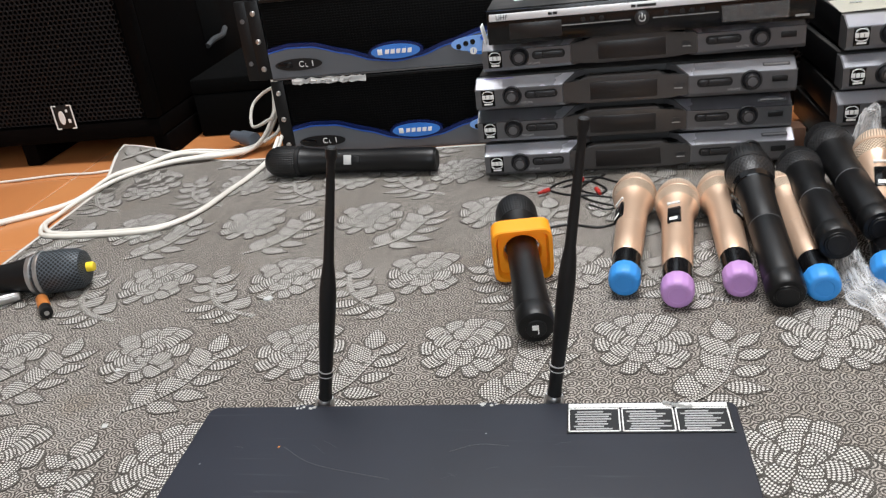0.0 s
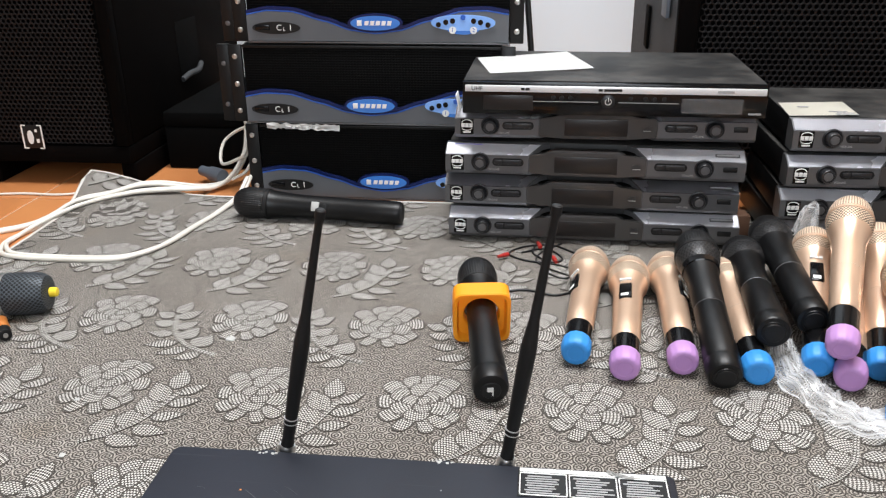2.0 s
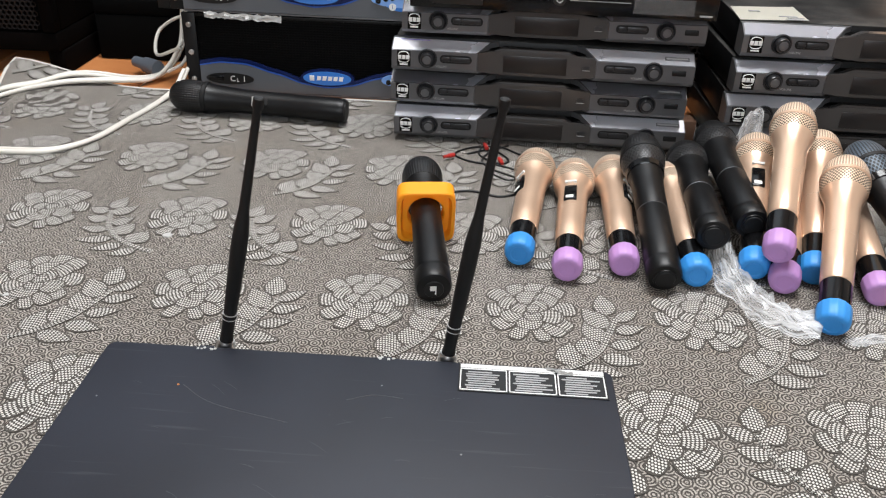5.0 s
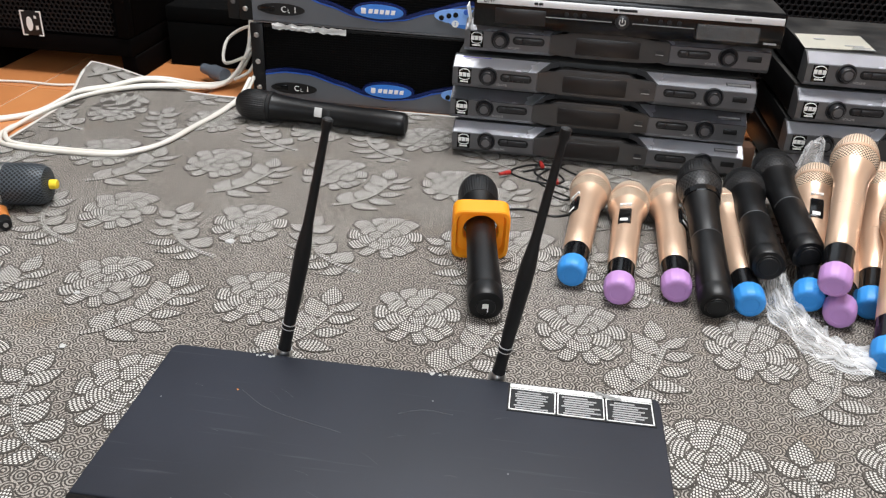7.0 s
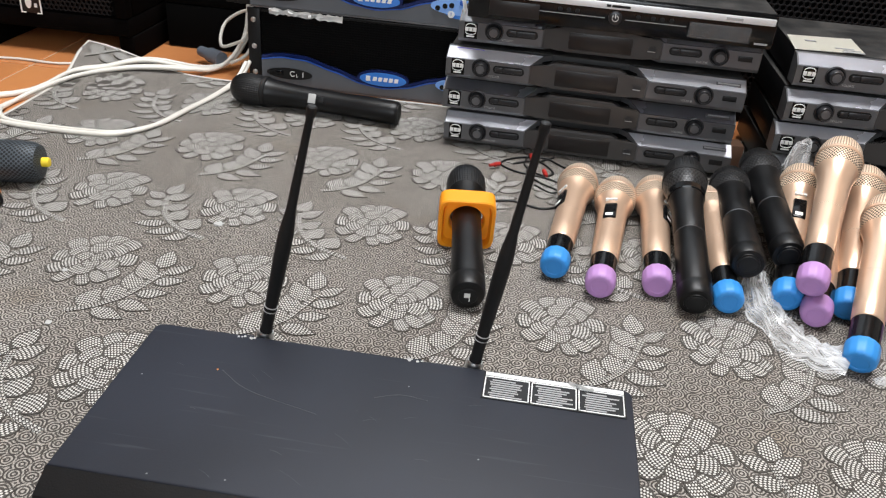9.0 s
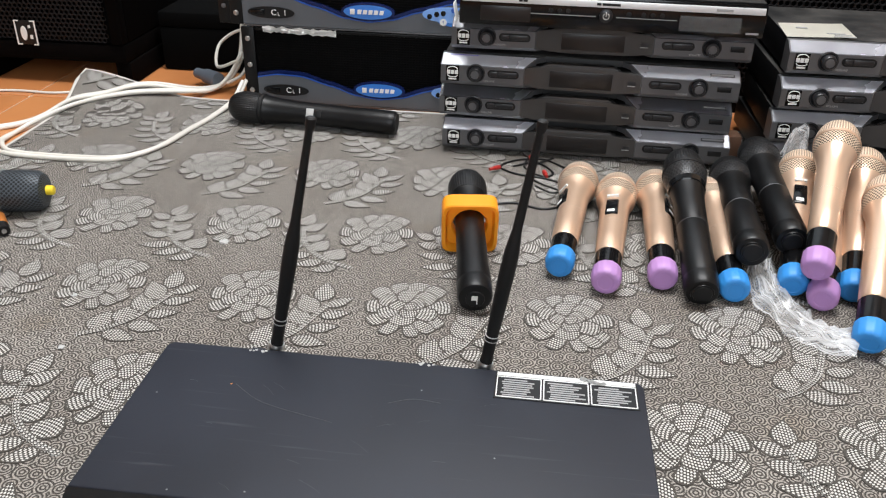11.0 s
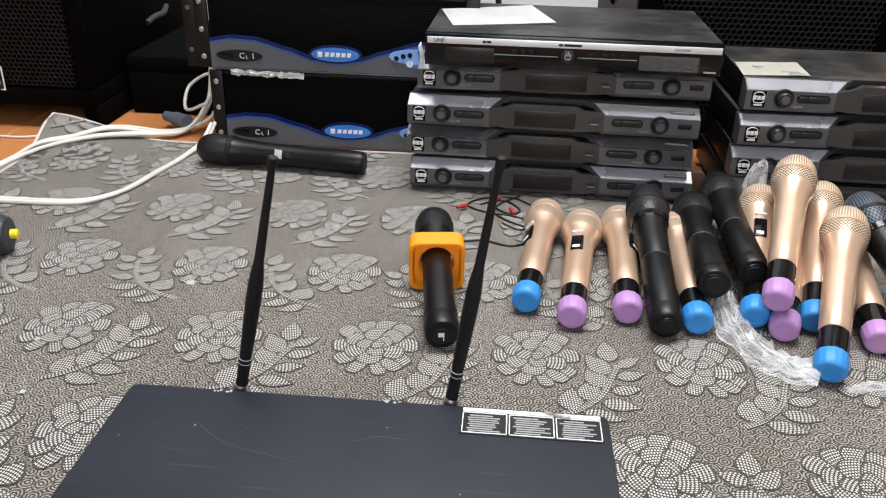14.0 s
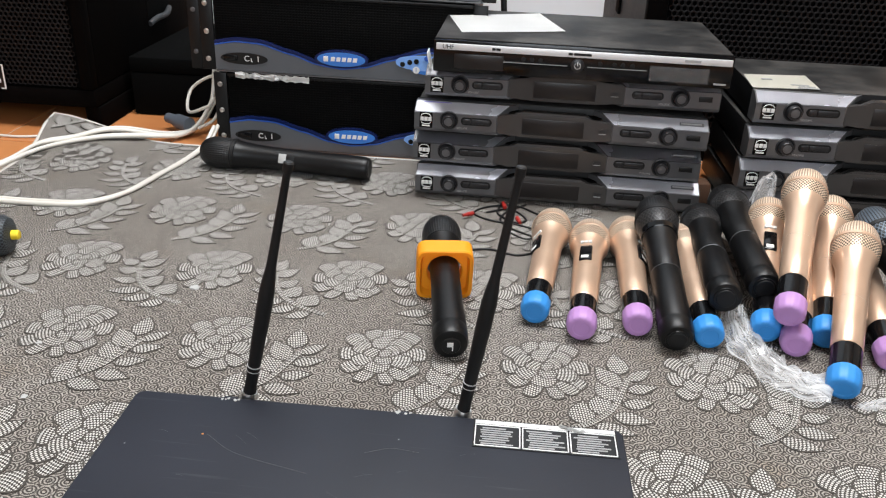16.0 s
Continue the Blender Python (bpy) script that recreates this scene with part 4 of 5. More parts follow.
def uhf_unit():
    s = thing("wireless_receiver", pose(0.150, 1.046, 0.2005, 0, 0, -1.0), "black wireless receiver with a silver front strip and dusty top", "receiver")
    w, h = 0.418, 0.047
    part("case", box(0.001, w - 0.001, 0.010, 0.262, 0.002, h - 0.0012, 0.0008), SATIN_BLACK, s, "black steel case")
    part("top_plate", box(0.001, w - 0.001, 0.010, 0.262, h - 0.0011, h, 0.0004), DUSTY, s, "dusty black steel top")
    for x, y in ((0.04, 0.05), (w - 0.04, 0.05), (0.04, 0.17), (w - 0.04, 0.17)):
        part("foot", turned([(0.008, -0.0004), (0.009, 0.0018)], 12, "z", centre=(x, y, 0)), RUBBER_BLACK, s)
    part("front", box(0, w, 0.0, 0.0095, 0.001, h - 0.001, 0.0015), BLACK_GLOSS, s, "glossy black front")
    strip = part("strip", box(0.004, w - 0.003, -0.0035, -0.0002, h - 0.014, h - 0.005, 0.0006), SILVER, s, "brushed silver strip")
    lettering("strip_lettering", "UHF", 0.0085, Matrix.Translation((0.021, -0.0041, h - 0.0095)) @ pose(0, 0, 0, 90, 0, 0), BLACK, strip)
    for a, b in ((0.083, 0.088), (0.089, 0.095), (0.190, 0.196), (0.1975, 0.222), (0.350, 0.372)):
        part("strip_mark", box(a, b, -0.0042, -0.0034, h - 0.0112, h - 0.0078), GREY_INK if a > 0.3 else BLACK, strip)
    part("display", box(0.030, 0.100, -0.0012, -0.0001, 0.007, 0.028, 0.0006), WINDOW, s)
    part("front_line", box(0.100, 0.190, -0.0012, -0.0001, 0.0195, 0.0205), GREY_INK, s)
    part("front_line", box(0.218, 0.300, -0.0012, -0.0001, 0.0195, 0.0205), GREY_INK, s)
    for x in (0.128, 0.14, 0.152, 0.235, 0.255, 0.267, 0.28):
        part("button", turned([(0.0032, -0.0005), (0.003, -0.0025), (0.0, -0.0028)], 12, "y", centre=(x, 0, 0.0255)), BLACK, s)
    b = part("power_button", turned([(0.0095, -0.0003), (0.0095, -0.003), (0.008, -0.004), (0.0, -0.0042)], 24, "y", centre=(0.204, 0, 0.0215)), KNOB, s, "round power button")
    ring = tube([Vector((0.204 + 0.0042 * math.cos(t), -0.0045, 0.0215 + 0.0042 * math.sin(t))) for t in [radians(125 + 290 * i / 14) for i in range(15)]], 0.0005, 6)
    part("power_mark", ring, WHITE_INK, b)
    part("power_mark", box(0.2035, 0.2045, -0.005, -0.004, 0.0215, 0.0275), WHITE_INK, b)
    part("clear_sleeve", box(0.304, 0.386, -0.0055, -0.0004, 0.007, 0.0275, 0.001), SLEEVE, s, "clear plastic label sleeve")
    part("sleeve_backing", box(0.309, 0.381, -0.0003, -0.0001, 0.009, 0.0255), BLACK_GLOSS, s)
    part("model_bar", box(0.394, 0.411, -0.0008, -0.0001, 0.006, 0.0085), GREY_INK, s)
    return s


uhf_unit()
film = part("protective_film", box(0.0, 0.042, 0.0, 0.03, 0.0, 0.0006), shader("violet_film", (0.16, 0.12, 0.55), 0.25))
film.matrix_basis = pose(0.136, 1.073, 0.1483, 0, 0, -2)
tagged(film, "scrap of violet protective film between the receivers", "plastic film")
tab = part("paper_slip", box(0.0, 0.0012, 0.0, 0.03, 0.0, 0.024), PAPER)
tab.matrix_basis = pose(0.143, 1.068, 0.1990, 0, -12, 0)
tagged(tab, "white paper slip tucked beside the receiver", "paper")


def sheet(corners, z, thick, name, material, label, category):
    bm = bmesh.new()
    n = 8
    a, b, c, d = [Vector((*p, 0)) for p in corners]
    grid = [[None] * (n + 1) for _ in range(n + 1)]
    for i in range(n + 1):
        for j in range(n + 1):
            p = a.lerp(b, i / n).lerp(d.lerp(c, i / n), j / n)
            grid[i][j] = bm.verts.new((p.x, p.y, z + thick + 0.0012 * math.sin(3.1 * i / n) * math.sin(2.2 * j / n + 0.4) + 0.002 * (i / n) ** 3))
    for i in range(n):
        for j in range(n):
            bm.faces.new((grid[i][j], grid[i + 1][j], grid[i + 1][j + 1], grid[i][j + 1]))
    bmesh.ops.solidify(bm, geom=list(bm.faces), thickness=thick)
    return tagged(part(name, bm, material), label, category)


sheet(((0.186, 1.098), (0.339, 1.138), (0.303, 1.285), (0.158, 1.230)), 0.2482, 0.0005, "paper_sheet", PAPER, "plain white paper sheet lying on the receiver", "paper")
note = sheet(((0.606, 1.064), (0.700, 1.068), (0.704, 1.150), (0.612, 1.146)), 0.2004, 0.0005, "paper_label", STICKER, "cream printed paper label on the receiver", "paper")
for a, b, c, d in ((0.67, 0.70, 1.066, 1.071), (0.674, 0.697, 1.075, 1.079), (0.665, 0.69, 1.083, 1.087), (0.63, 0.645, 1.11, 1.116)):
    part("print_bar", box(a, b, c, d, 0.2026, 0.2032), GREY_INK, note)
packet = part("card_packet", box(0, 0.022, 0, 0.03, 0, 0.036, 0.001), BROWN)
packet.matrix_basis = pose(0.562, 1.10, 0.0008, 0, 0, 5)
tagged(packet, "small brown card packet beside the receiver stack", "packet")


# the near receiver, seen from behind, with its two rod aerials
def near_receiver():
    s = thing("wireless_receiver", pose(-0.041, 0.2445, 0.0), "black scuffed steel wireless receiver with two rod aerials", "receiver")
    w, d, h = 0.416, 0.2005, 0.0495
    bm = box(-0.005, w, 0.020, d, 0.005, h)
    bmesh.ops.bevel(bm, geom=[e for e in bm.edges if all(v.co.y > 0.1 for v in e.verts) and abs(e.verts[0].co.z - e.verts[1].co.z) > 0.01], offset=0.008, segments=5, affect="EDGES", profile=0.5)
    bmesh.ops.bevel(bm, geom=[e for e in bm.edges if all(v.co.z > h - 0.001 for v in e.verts)], offset=0.0018, segments=3, affect="EDGES", profile=0.5)
    part("case", bm, CHASSIS, s, "scuffed black steel case")
    bm = bmesh.new()
    rows = [(0.0196, h - 0.0006), (0.0, h - 0.010), (-0.004, 0.012), (0.0, 0.006), (0.0196, 0.006)]
    a = [bm.verts.new((-0.005, y, z)) for y, z in rows]
    b = [bm.verts.new((w, y, z)) for y, z in rows]
    for i in range(5):
        bm.faces.new((a[i], b[i], b[(i + 1) % 5], a[(i + 1) % 5]))
    bm.faces.new(a), bm.faces.new(b[::-1])
    part("front_bezel", bm, SATIN_BLACK, s, "", False)
    for x in (0.04, w - 0.04):
        for y in (0.04, d - 0.03):
            part("foot", turned([(0.009, 0.0005), (0.009, 0.0055)], 14, "z", centre=(x, y, 0)), RUBBER_BLACK, s)
    for x in (0.078, 0.228):
        part("fixing_tab", box(x - 0.006, x + 0.006, d - 0.003, d + 0.0010, h - 0.0035, h + 0.0003, 0.0006), CHASSIS, s)
        rnd = random.Random(int(x * 1000))
        for _ in range(7):
            p, q, r = x + rnd.uniform(-0.007, 0.008), d - 0.0016 + rnd.uniform(-0.003, 0.001), rnd.uniform(0.0006, 0.0016)
            part("bare_patch", turned([(r, h - 0.001), (r * 0.9, h + 0.00045), (0, h + 0.00050)], 7, "z", centre=(p, q, 0)), WORN_PAPER, s, "spot of bare worn metal")
    plate = part("label_plate", box(0.290, 0.410, d - 0.0385, d - 0.003, h + 0.0002, h + 0.0006), BLACK, s, "black rating label with white frames")
    for i in range(3):
        x0, x1, y0, y1 = 0.2915 + 0.0395 * i, 0.2915 + 0.0395 * i + 0.0380, d - 0.0370, d - 0.0090
        for q in ((x0, x1, y1 - 0.0012, y1), (x0, x1, y0, y0 + 0.0010), (x0, x0 + 0.0009, y0, y1), (x1 - 0.0009, x1, y0, y1)):
            part("label_frame", box(*q, h + 0.0005, h + 0.0010), WHITE_INK, plate)
        rnd = random.Random(i)
        for r in range(8):
            y = y1 - 0.0045 - r * 0.0029
            a = x0 + 0.003 + rnd.uniform(0, 0.004)
            part("label_bar", box(a, x1 - 0.003 - rnd.uniform(0, 0.012), y - 0.0007, y + 0.0007, h + 0.0005, h + 0.0009), GREY_INK, plate)
    part("label_band", box(0.2915, 0.4085, d - 0.0081, d - 0.0035, h + 0.0005, h + 0.0010), WHITE_INK, plate)
    rnd = random.Random(8)
    scratch = smooth_line([(0.075, d - 0.052, h), (0.105, d - 0.072, h), (0.165, d - 0.088, h)], 10)
    part("scratch", tube([p + Vector((0, 0, 0.00005)) for p in scratch], 0.00030, 5), SCUFF, s)
    scratch = smooth_line([(0.205, d - 0.058, h), (0.225, d - 0.050, h), (0.248, d - 0.052, h)], 10)
    part("scratch", tube([p + Vector((0, 0, 0.00005)) for p in scratch], 0.00028, 5), SCUFF, s)
    for _ in range(16):
        x, y, way, run = rnd.uniform(0.01, w - 0.02), rnd.uniform(0.035, d - 0.045), rnd.uniform(-0.9, 0.5), rnd.uniform(0.004, 0.022)
        fine = smooth_line([(x, y, h), (x + run * 0.5 * math.cos(way), y + run * 0.5 * math.sin(way) + 0.0008, h), (x + run * math.cos(way), y + run * math.sin(way), h)], 4)
        part("scratch", tube(fine, rnd.uniform(0.00007, 0.00014), 5), SCUFF, s)
    part("paint_chip", turned([(0.0011, h - 0.0005), (0.0009, h + 0.0002), (0, h + 0.00022)], 8, "z", centre=(0.071, d - 0.052, 0)), COPPER, s, "tiny rusty paint chip")
    tear = crumple(0, 0.022, 0.0022, 10, 3, 12, 0.0012)
    torn = part("torn_label", tear, WORN_PAPER, s, "torn silvery corner of the label", False)
    torn.matrix_basis = Matrix.Translation((0.362, d - 0.004, h + 0.0014)) @ pose(0, 0, 0, -90, 0, -18)
    for x, tip in ((0.089, (0.0945, 0.455, 0.2665)), (0.2785, (0.272, 0.46, 0.2735))):
        foot = Vector((x, d + 0.010, h - 0.012))
        end = Vector(tip) - Vector((-0.041, 0.2445, 0.0))
        L = (end - foot).length
        bm = turned([(0.0052, 0.0), (0.0058, 0.004), (0.0058, 0.016), (0.0052, 0.018), (0.0055, 0.035), (0.0059, 0.037), (0.0059, 0.0395), (0.0054, 0.041), (0.0060, 0.062), (0.0067, L * 0.42), (0.0066, L * 0.50), (0.0056, L * 0.55), (0.0042, L * 0.60), (0.0033, L * 0.88), (0.0031, L - 0.010), (0.0042, L - 0.008), (0.0042, L - 0.001), (0.003, L)], 20, "y")
        rod = part("aerial", bm, RUBBER_BLACK, s, "black whip aerial")
        rod.matrix_basis = aim(foot, end)
        part("aerial_joint", turned([(0.0068, 0.0), (0.0078, 0.003), (0.0078, 0.010), (0.0066, 0.013)], 18, "y"), STEEL, rod)
        for y in (0.036, 0.0405):
            part("aerial_ring", turned([(0.0061, y), (0.0063, y + 0.0004), (0.0061, y + 0.0008)], 18, "y"), GREY_INK, rod)
        part("aerial_mount", box(x - 0.008, x + 0.008, d + 0.0002, d + 0.013, h - 0.034, h - 0.012, 0.002), RUBBER_BLACK, s)
    return s


near_receiver()


# ---- microphones ----
MIC_GROUP = "handheld microphones on the carpet"


def ball(y0, y1, r0, r, n=12):
    """A rounded grille profile from y0 to y1, starting at radius r0 and swelling to r."""
    mid = y0 + 0.42 * (y1 - y0)
    out = [(r0 + (r - r0) * math.sin(0.5 * math.pi * i / 4), y0 + (mid - y0) * i / 4) for i in range(5)]
    out += [(r * math.cos(0.5 * math.pi * i / n) ** 0.75 if i < n else 0.0004, mid + (y1 - mid) * math.sin(0.5 * math.pi * i / n)) for i in range(1, n + 1)]
    return out


def dome(y0, y1, r, n=14):
    """A blunt rounded cap from y0 to its pole at y1."""
    return [(r * math.cos(0.5 * math.pi * i / n) ** 0.62 if i < n else 0.0004, y0 + (y1 - y0) * math.sin(0.5 * math.pi * i / n)) for i in range(n + 1)]


def wire_head(parent, y0, r0, r, length, dome_mesh, band_mesh, ring_material, words):
    """A microphone head: flared open mesh, a plain ring and a ribbed dome."""
    a, b = y0 + 0.33 * length, y0 + 0.42 * length
    head = part("head", turned([(r0, y0), (r0 + (r - r0) * 0.55, y0 + 0.10 * length), (r0 + (r - r0) * 0.9, y0 + 0.22 * length), (r, a)], 36, "y"), band_mesh, parent, words[0])
    part("head_ring", turned([(r - 0.0004, a), (r + 0.0007, a + 0.0006), (r + 0.0008, b - 0.0006), (r - 0.0004, b)], 36, "y"), ring_material, head)
    part("dome", turned(dome(b, y0 + length, r - 0.0003), 36, "y"), dome_mesh, head, words[1])
    return head


def gold_mic(cap_material, screen):
    word = "blue" if cap_material is BLUE_CAP else "lilac"
    s = thing("microphone", pose(0, 0, 0), "champagne gold wireless microphone with a " + word + " silicone end cap", "microphone", MIC_GROUP)
    part("end_cap", turned([(0.0, -0.0062), (0.0085, -0.0062), (0.0092, -0.0068), (0.0124, -0.0068), (0.0146, -0.0058), (0.0161, -0.0032), (0.0168, 0.0006), (0.0170, 0.006), (0.0169, 0.0155), (0.0160, 0.0168), (0.0148, 0.017)], 84, "y", lobes=14, depth=0.020), cap_material, s, word + " ribbed silicone cap")
    part("collar", turned([(0.0150, 0.0175), (0.0154, 0.018), (0.0158, 0.047), (0.0152, 0.0475)], 32, "y"), BLACK_GLOSS, s, "black plastic tail section")
    body = part("body", turned([(0.0154, 0.048), (0.0160, 0.049), (0.0168, 0.080), (0.0175, 0.1155), (0.0179, 0.135), (0.0182, 0.155), (0.0188, 0.168), (0.0203, 0.179), (0.0226, 0.1870), (0.0243, 0.192)], 36, "y"), GOLD, s, "champagne gold painted body")
    part("seam", turned([(0.0174, 0.1158), (0.01762, 0.1160), (0.01762, 0.1164), (0.0174, 0.1166)], 36, "y"), GOLD_MESH, body)
    wire_head(s, 0.1920, 0.0243, 0.0268, 0.0585, GOLD_MESH, GOLD_BAND, GOLD, ("gold open wire mesh", "gold ribbed wire dome"))
    if screen:
        p = part("screen", box(-0.0078, 0.0078, 0.126, 0.163, 0.0138, 0.0198, 0.002), BLACK_GLOSS, body, "small black display window")
        part("screen_mark", box(-0.0050, 0.0040, 0.1285, 0.135, 0.0195, 0.0202, 0.0003), WHITE_INK, p)
        for x in (-0.0075, -0.0025, 0.0025):
            part("print_bar", box(x, x + 0.0042, 0.1705, 0.1745, 0.0180, 0.0207), WHITE_INK, body)
    return s


def black_mic(ring, label, meshes=None):
    s = thing("microphone", pose(0, 0, 0), label, "microphone", MIC_GROUP)
    dome_mesh, band_mesh = meshes or (BLACK_MESH, BLACK_BAND)
    body = part("body", turned([(0.0, -0.001), (0.0125, -0.001), (0.0130, 0.0005), (0.0170, 0.001), (0.0188, 0.004), (0.0192, 0.020), (0.0188, 0.0215), (0.0192, 0.023), (0.0185, 0.060), (0.0182, 0.108), (0.0176, 0.1095), (0.0182, 0.111), (0.0186, 0.145), (0.0196, 0.166), (0.0215, 0.182), (0.0228, 0.1895)], 36, "y"), SATIN_BLACK, s, "satin black plastic body")
    part("seam", turned([(0.0178, 0.1091), (0.0184, 0.1094), (0.0184, 0.1097), (0.0178, 0.1100)], 36, "y"), BEZEL, body, "worn pale seam line")
    part("end_disc", turned([(0.0100, -0.0022), (0.0108, -0.0012), (0.0108, -0.0006)], 28, "y"), RUBBER_BLACK, s)
    wire_head(s, 0.1895, 0.0228, 0.0270, 0.0665, dome_mesh, band_mesh, RUBBER_BLACK, ("open wire mesh", "ribbed wire dome"))
    if ring:
        part("neck_ring", turned([(0.0212, 0.1790), (0.0226, 0.1800), (0.0236, 0.1880), (0.0229, 0.1892)], 32, "y"), BLACK_GLOSS, s, "glossy black neck ring")
    return s


def lay(make, end, head, turn=0.0):
    ob = make()
    ob.matrix_basis = aim(end, head, turn)
    return ob


BLUE_MIC = lambda screen=False: (lambda: gold_mic(BLUE_CAP, screen))
LILAC_MIC = lambda screen=False: (lambda: gold_mic(PURPLE_CAP, screen))

lay(BLUE_MIC(True), (0.307, 0.697, 0.0185), (0.337, 0.948, 0.0270), -55)
lay(LILAC_MIC(True), (0.358, 0.668, 0.0185), (0.386, 0.918, 0.0270), -12)
lay(LILAC_MIC(True), (0.422, 0.686, 0.0185), (0.436, 0.938, 0.0270), 48)
lay(BLUE_MIC(), (0.498, 0.672, 0.0185), (0.507, 0.925, 0.0270), 30)
PLAIN = "satin black wireless microphone with a black wire head"
lay(lambda: black_mic(True, "satin black wireless microphone leaning on its neighbours"), (0.460, 0.652, 0.0200), (0.461, 0.906, 0.0780))
lay(lambda: black_mic(False, PLAIN), (0.516, 0.699, 0.0500), (0.533, 0.948, 0.0450), 20)
lay(lambda: black_mic(False, "worn black microphone lying across the others"), (0.567, 0.732, 0.0500), (0.572, 0.982, 0.0640), 10)
lay(BLUE_MIC(True), (0.565, 0.694, 0.0185), (0.619, 0.932, 0.0730), 0)
lay(LILAC_MIC(), (0.590, 0.668, 0.0185), (0.666, 0.905, 0.0400), 0)
lay(LILAC_MIC(), (0.577, 0.671, 0.0530), (0.647, 0.899, 0.1280), 0)
lay(BLUE_MIC(), (0.629, 0.690, 0.0185), (0.695, 0.921, 0.0860), 0)
lay(BLUE_MIC(), (0.614, 0.590, 0.0190), (0.689, 0.816, 0.0950), 0)
lay(LILAC_MIC(), (0.686, 0.654, 0.0185), (0.722, 0.900, 0.0470), 0)
lay(lambda: black_mic(True, "black microphone with a slate blue wire head", (SLATE_DOME, SLATE_BAND)), (0.745, 0.615, 0.0300), (0.715, 0.866, 0.1000))
lay(lambda: black_mic(False, "black microphone with a slate grey wire head", (SLATE_DOME, SLATE_BAND)), (0.815, 0.630, 0.0200), (0.790, 0.880, 0.0600))


# black microphone that lies before the amplifiers
def lying_mic():
    s = thing("microphone", aim((0.046, 1.110, 0.0215), (-0.235, 1.130, 0.0275), -66), "long black wireless microphone lying before the amplifiers", "microphone", MIC_GROUP)
    part("body", turned([(0.0, -0.001), (0.0165, -0.001), (0.0185, 0.002), (0.0190, 0.010), (0.0186, 0.060), (0.0182, 0.062), (0.0180, 0.120), (0.0186, 0.165), (0.0208, 0.200), (0.0224, 0.214), (0.0238, 0.218)], 36, "y"), SATIN_BLACK, s, "satin black plastic body")
    part("end_disc", turned([(0.0150, -0.0022), (0.0156, -0.0012), (0.0156, -0.0006)], 28, "y"), RUBBER_BLACK, s)
    part("neck_ring", turned([(0.0240, 0.2185), (0.0250, 0.2195), (0.0252, 0.225), (0.0242, 0.226)], 32, "y"), RUBBER_BLACK, s)
    part("head", turned(ball(0.2265, 0.282, 0.0240, 0.0258), 36, "y"), BLACK_MESH, s, "black wire head")
    part("sticker", box(-0.0075, 0.0075, 0.132, 0.1445, 0.0160, 0.0186, 0.0005), WORN_PAPER, s, "small white sticker")
    part("switch", box(-0.005, 0.005, 0.118, 0.129, 0.0165, 0.0200, 0.001), RUBBER_BLACK, s)
    return s


lying_mic()


# black microphone through an orange square collar
def collared_mic():
    E, Hd = (0.218, 0.604, 0.0205), (0.184, 0.853, 0.0480)
    s = thing("microphone", aim(E, Hd), "black microphone standing through an orange square foam-edged collar", "microphone", MIC_GROUP)
    part("body", turned([(0.0, -0.001), (0.013, -0.001), (0.0175, 0.001), (0.0190, 0.004), (0.0192, 0.022), (0.0187, 0.0235), (0.0190, 0.025), (0.0178, 0.060), (0.0172, 0.120), (0.0178, 0.165), (0.0205, 0.190), (0.0225, 0.198)], 36, "y"), SATIN_BLACK, s, "satin black plastic body")
    part("end_disc", turned([(0.0095, -0.0022), (0.0105, -0.0012), (0.0105, -0.0006)], 28, "y"), RUBBER_BLACK, s)
    for x0, x1, z0, z1 in ((-0.0040, 0.0024, -0.0005, 0.0048), (0.0012, 0.0024, -0.0055, -0.0006)):
        part("end_mark", box(x0, x1, -0.0030, -0.0021, z0, z1), WHITE_INK, s)
    part("head", turned(ball(0.1985, 0.252, 0.0226, 0.0250), 36, "y"), BLACK_MESH, s, "black wire head")
    half, corner, hole, n = 0.0335, 0.009, 0.0205, 48
    outer, inner = [], []
    for i in range(n):
        t = 2 * math.pi * (i + 0.5) / n
        c, q = math.cos(t), math.sin(t)
        k = (abs(c) ** 7 + abs(q) ** 7) ** (-1 / 7)
        outer.append((half * k * c, half * k * q))
        inner.append((hole * c, hole * q))
    bm = bmesh.new()
    rows = [(outer, 0.0, 0.965), (outer, 0.0015, 1.0), (outer, 0.0255, 1.0), (outer, 0.028, 0.945), (inner, 0.028, 1.08), (inner, 0.026, 1.0), (inner, 0.0115, 1.0), (inner, 0.0095, 1.08), (outer, 0.0095, 0.80), (outer, 0.0015, 0.845), (outer, 0.0, 0.87)]
    rings = [[bm.verts.new((x * g, 0.134 + y, z * g - 0.002)) for x, z in o] for o, y, g in rows]
    for a, b in zip(rings, rings[1:] + rings[:1]):
        for i in range(n):
            k = (i + 1) % n
            bm.faces.new((a[i], a[k], b[k], b[i]))
    part("collar", bm, ORANGE, s, "orange square plastic collar")
    return s


collared_mic()


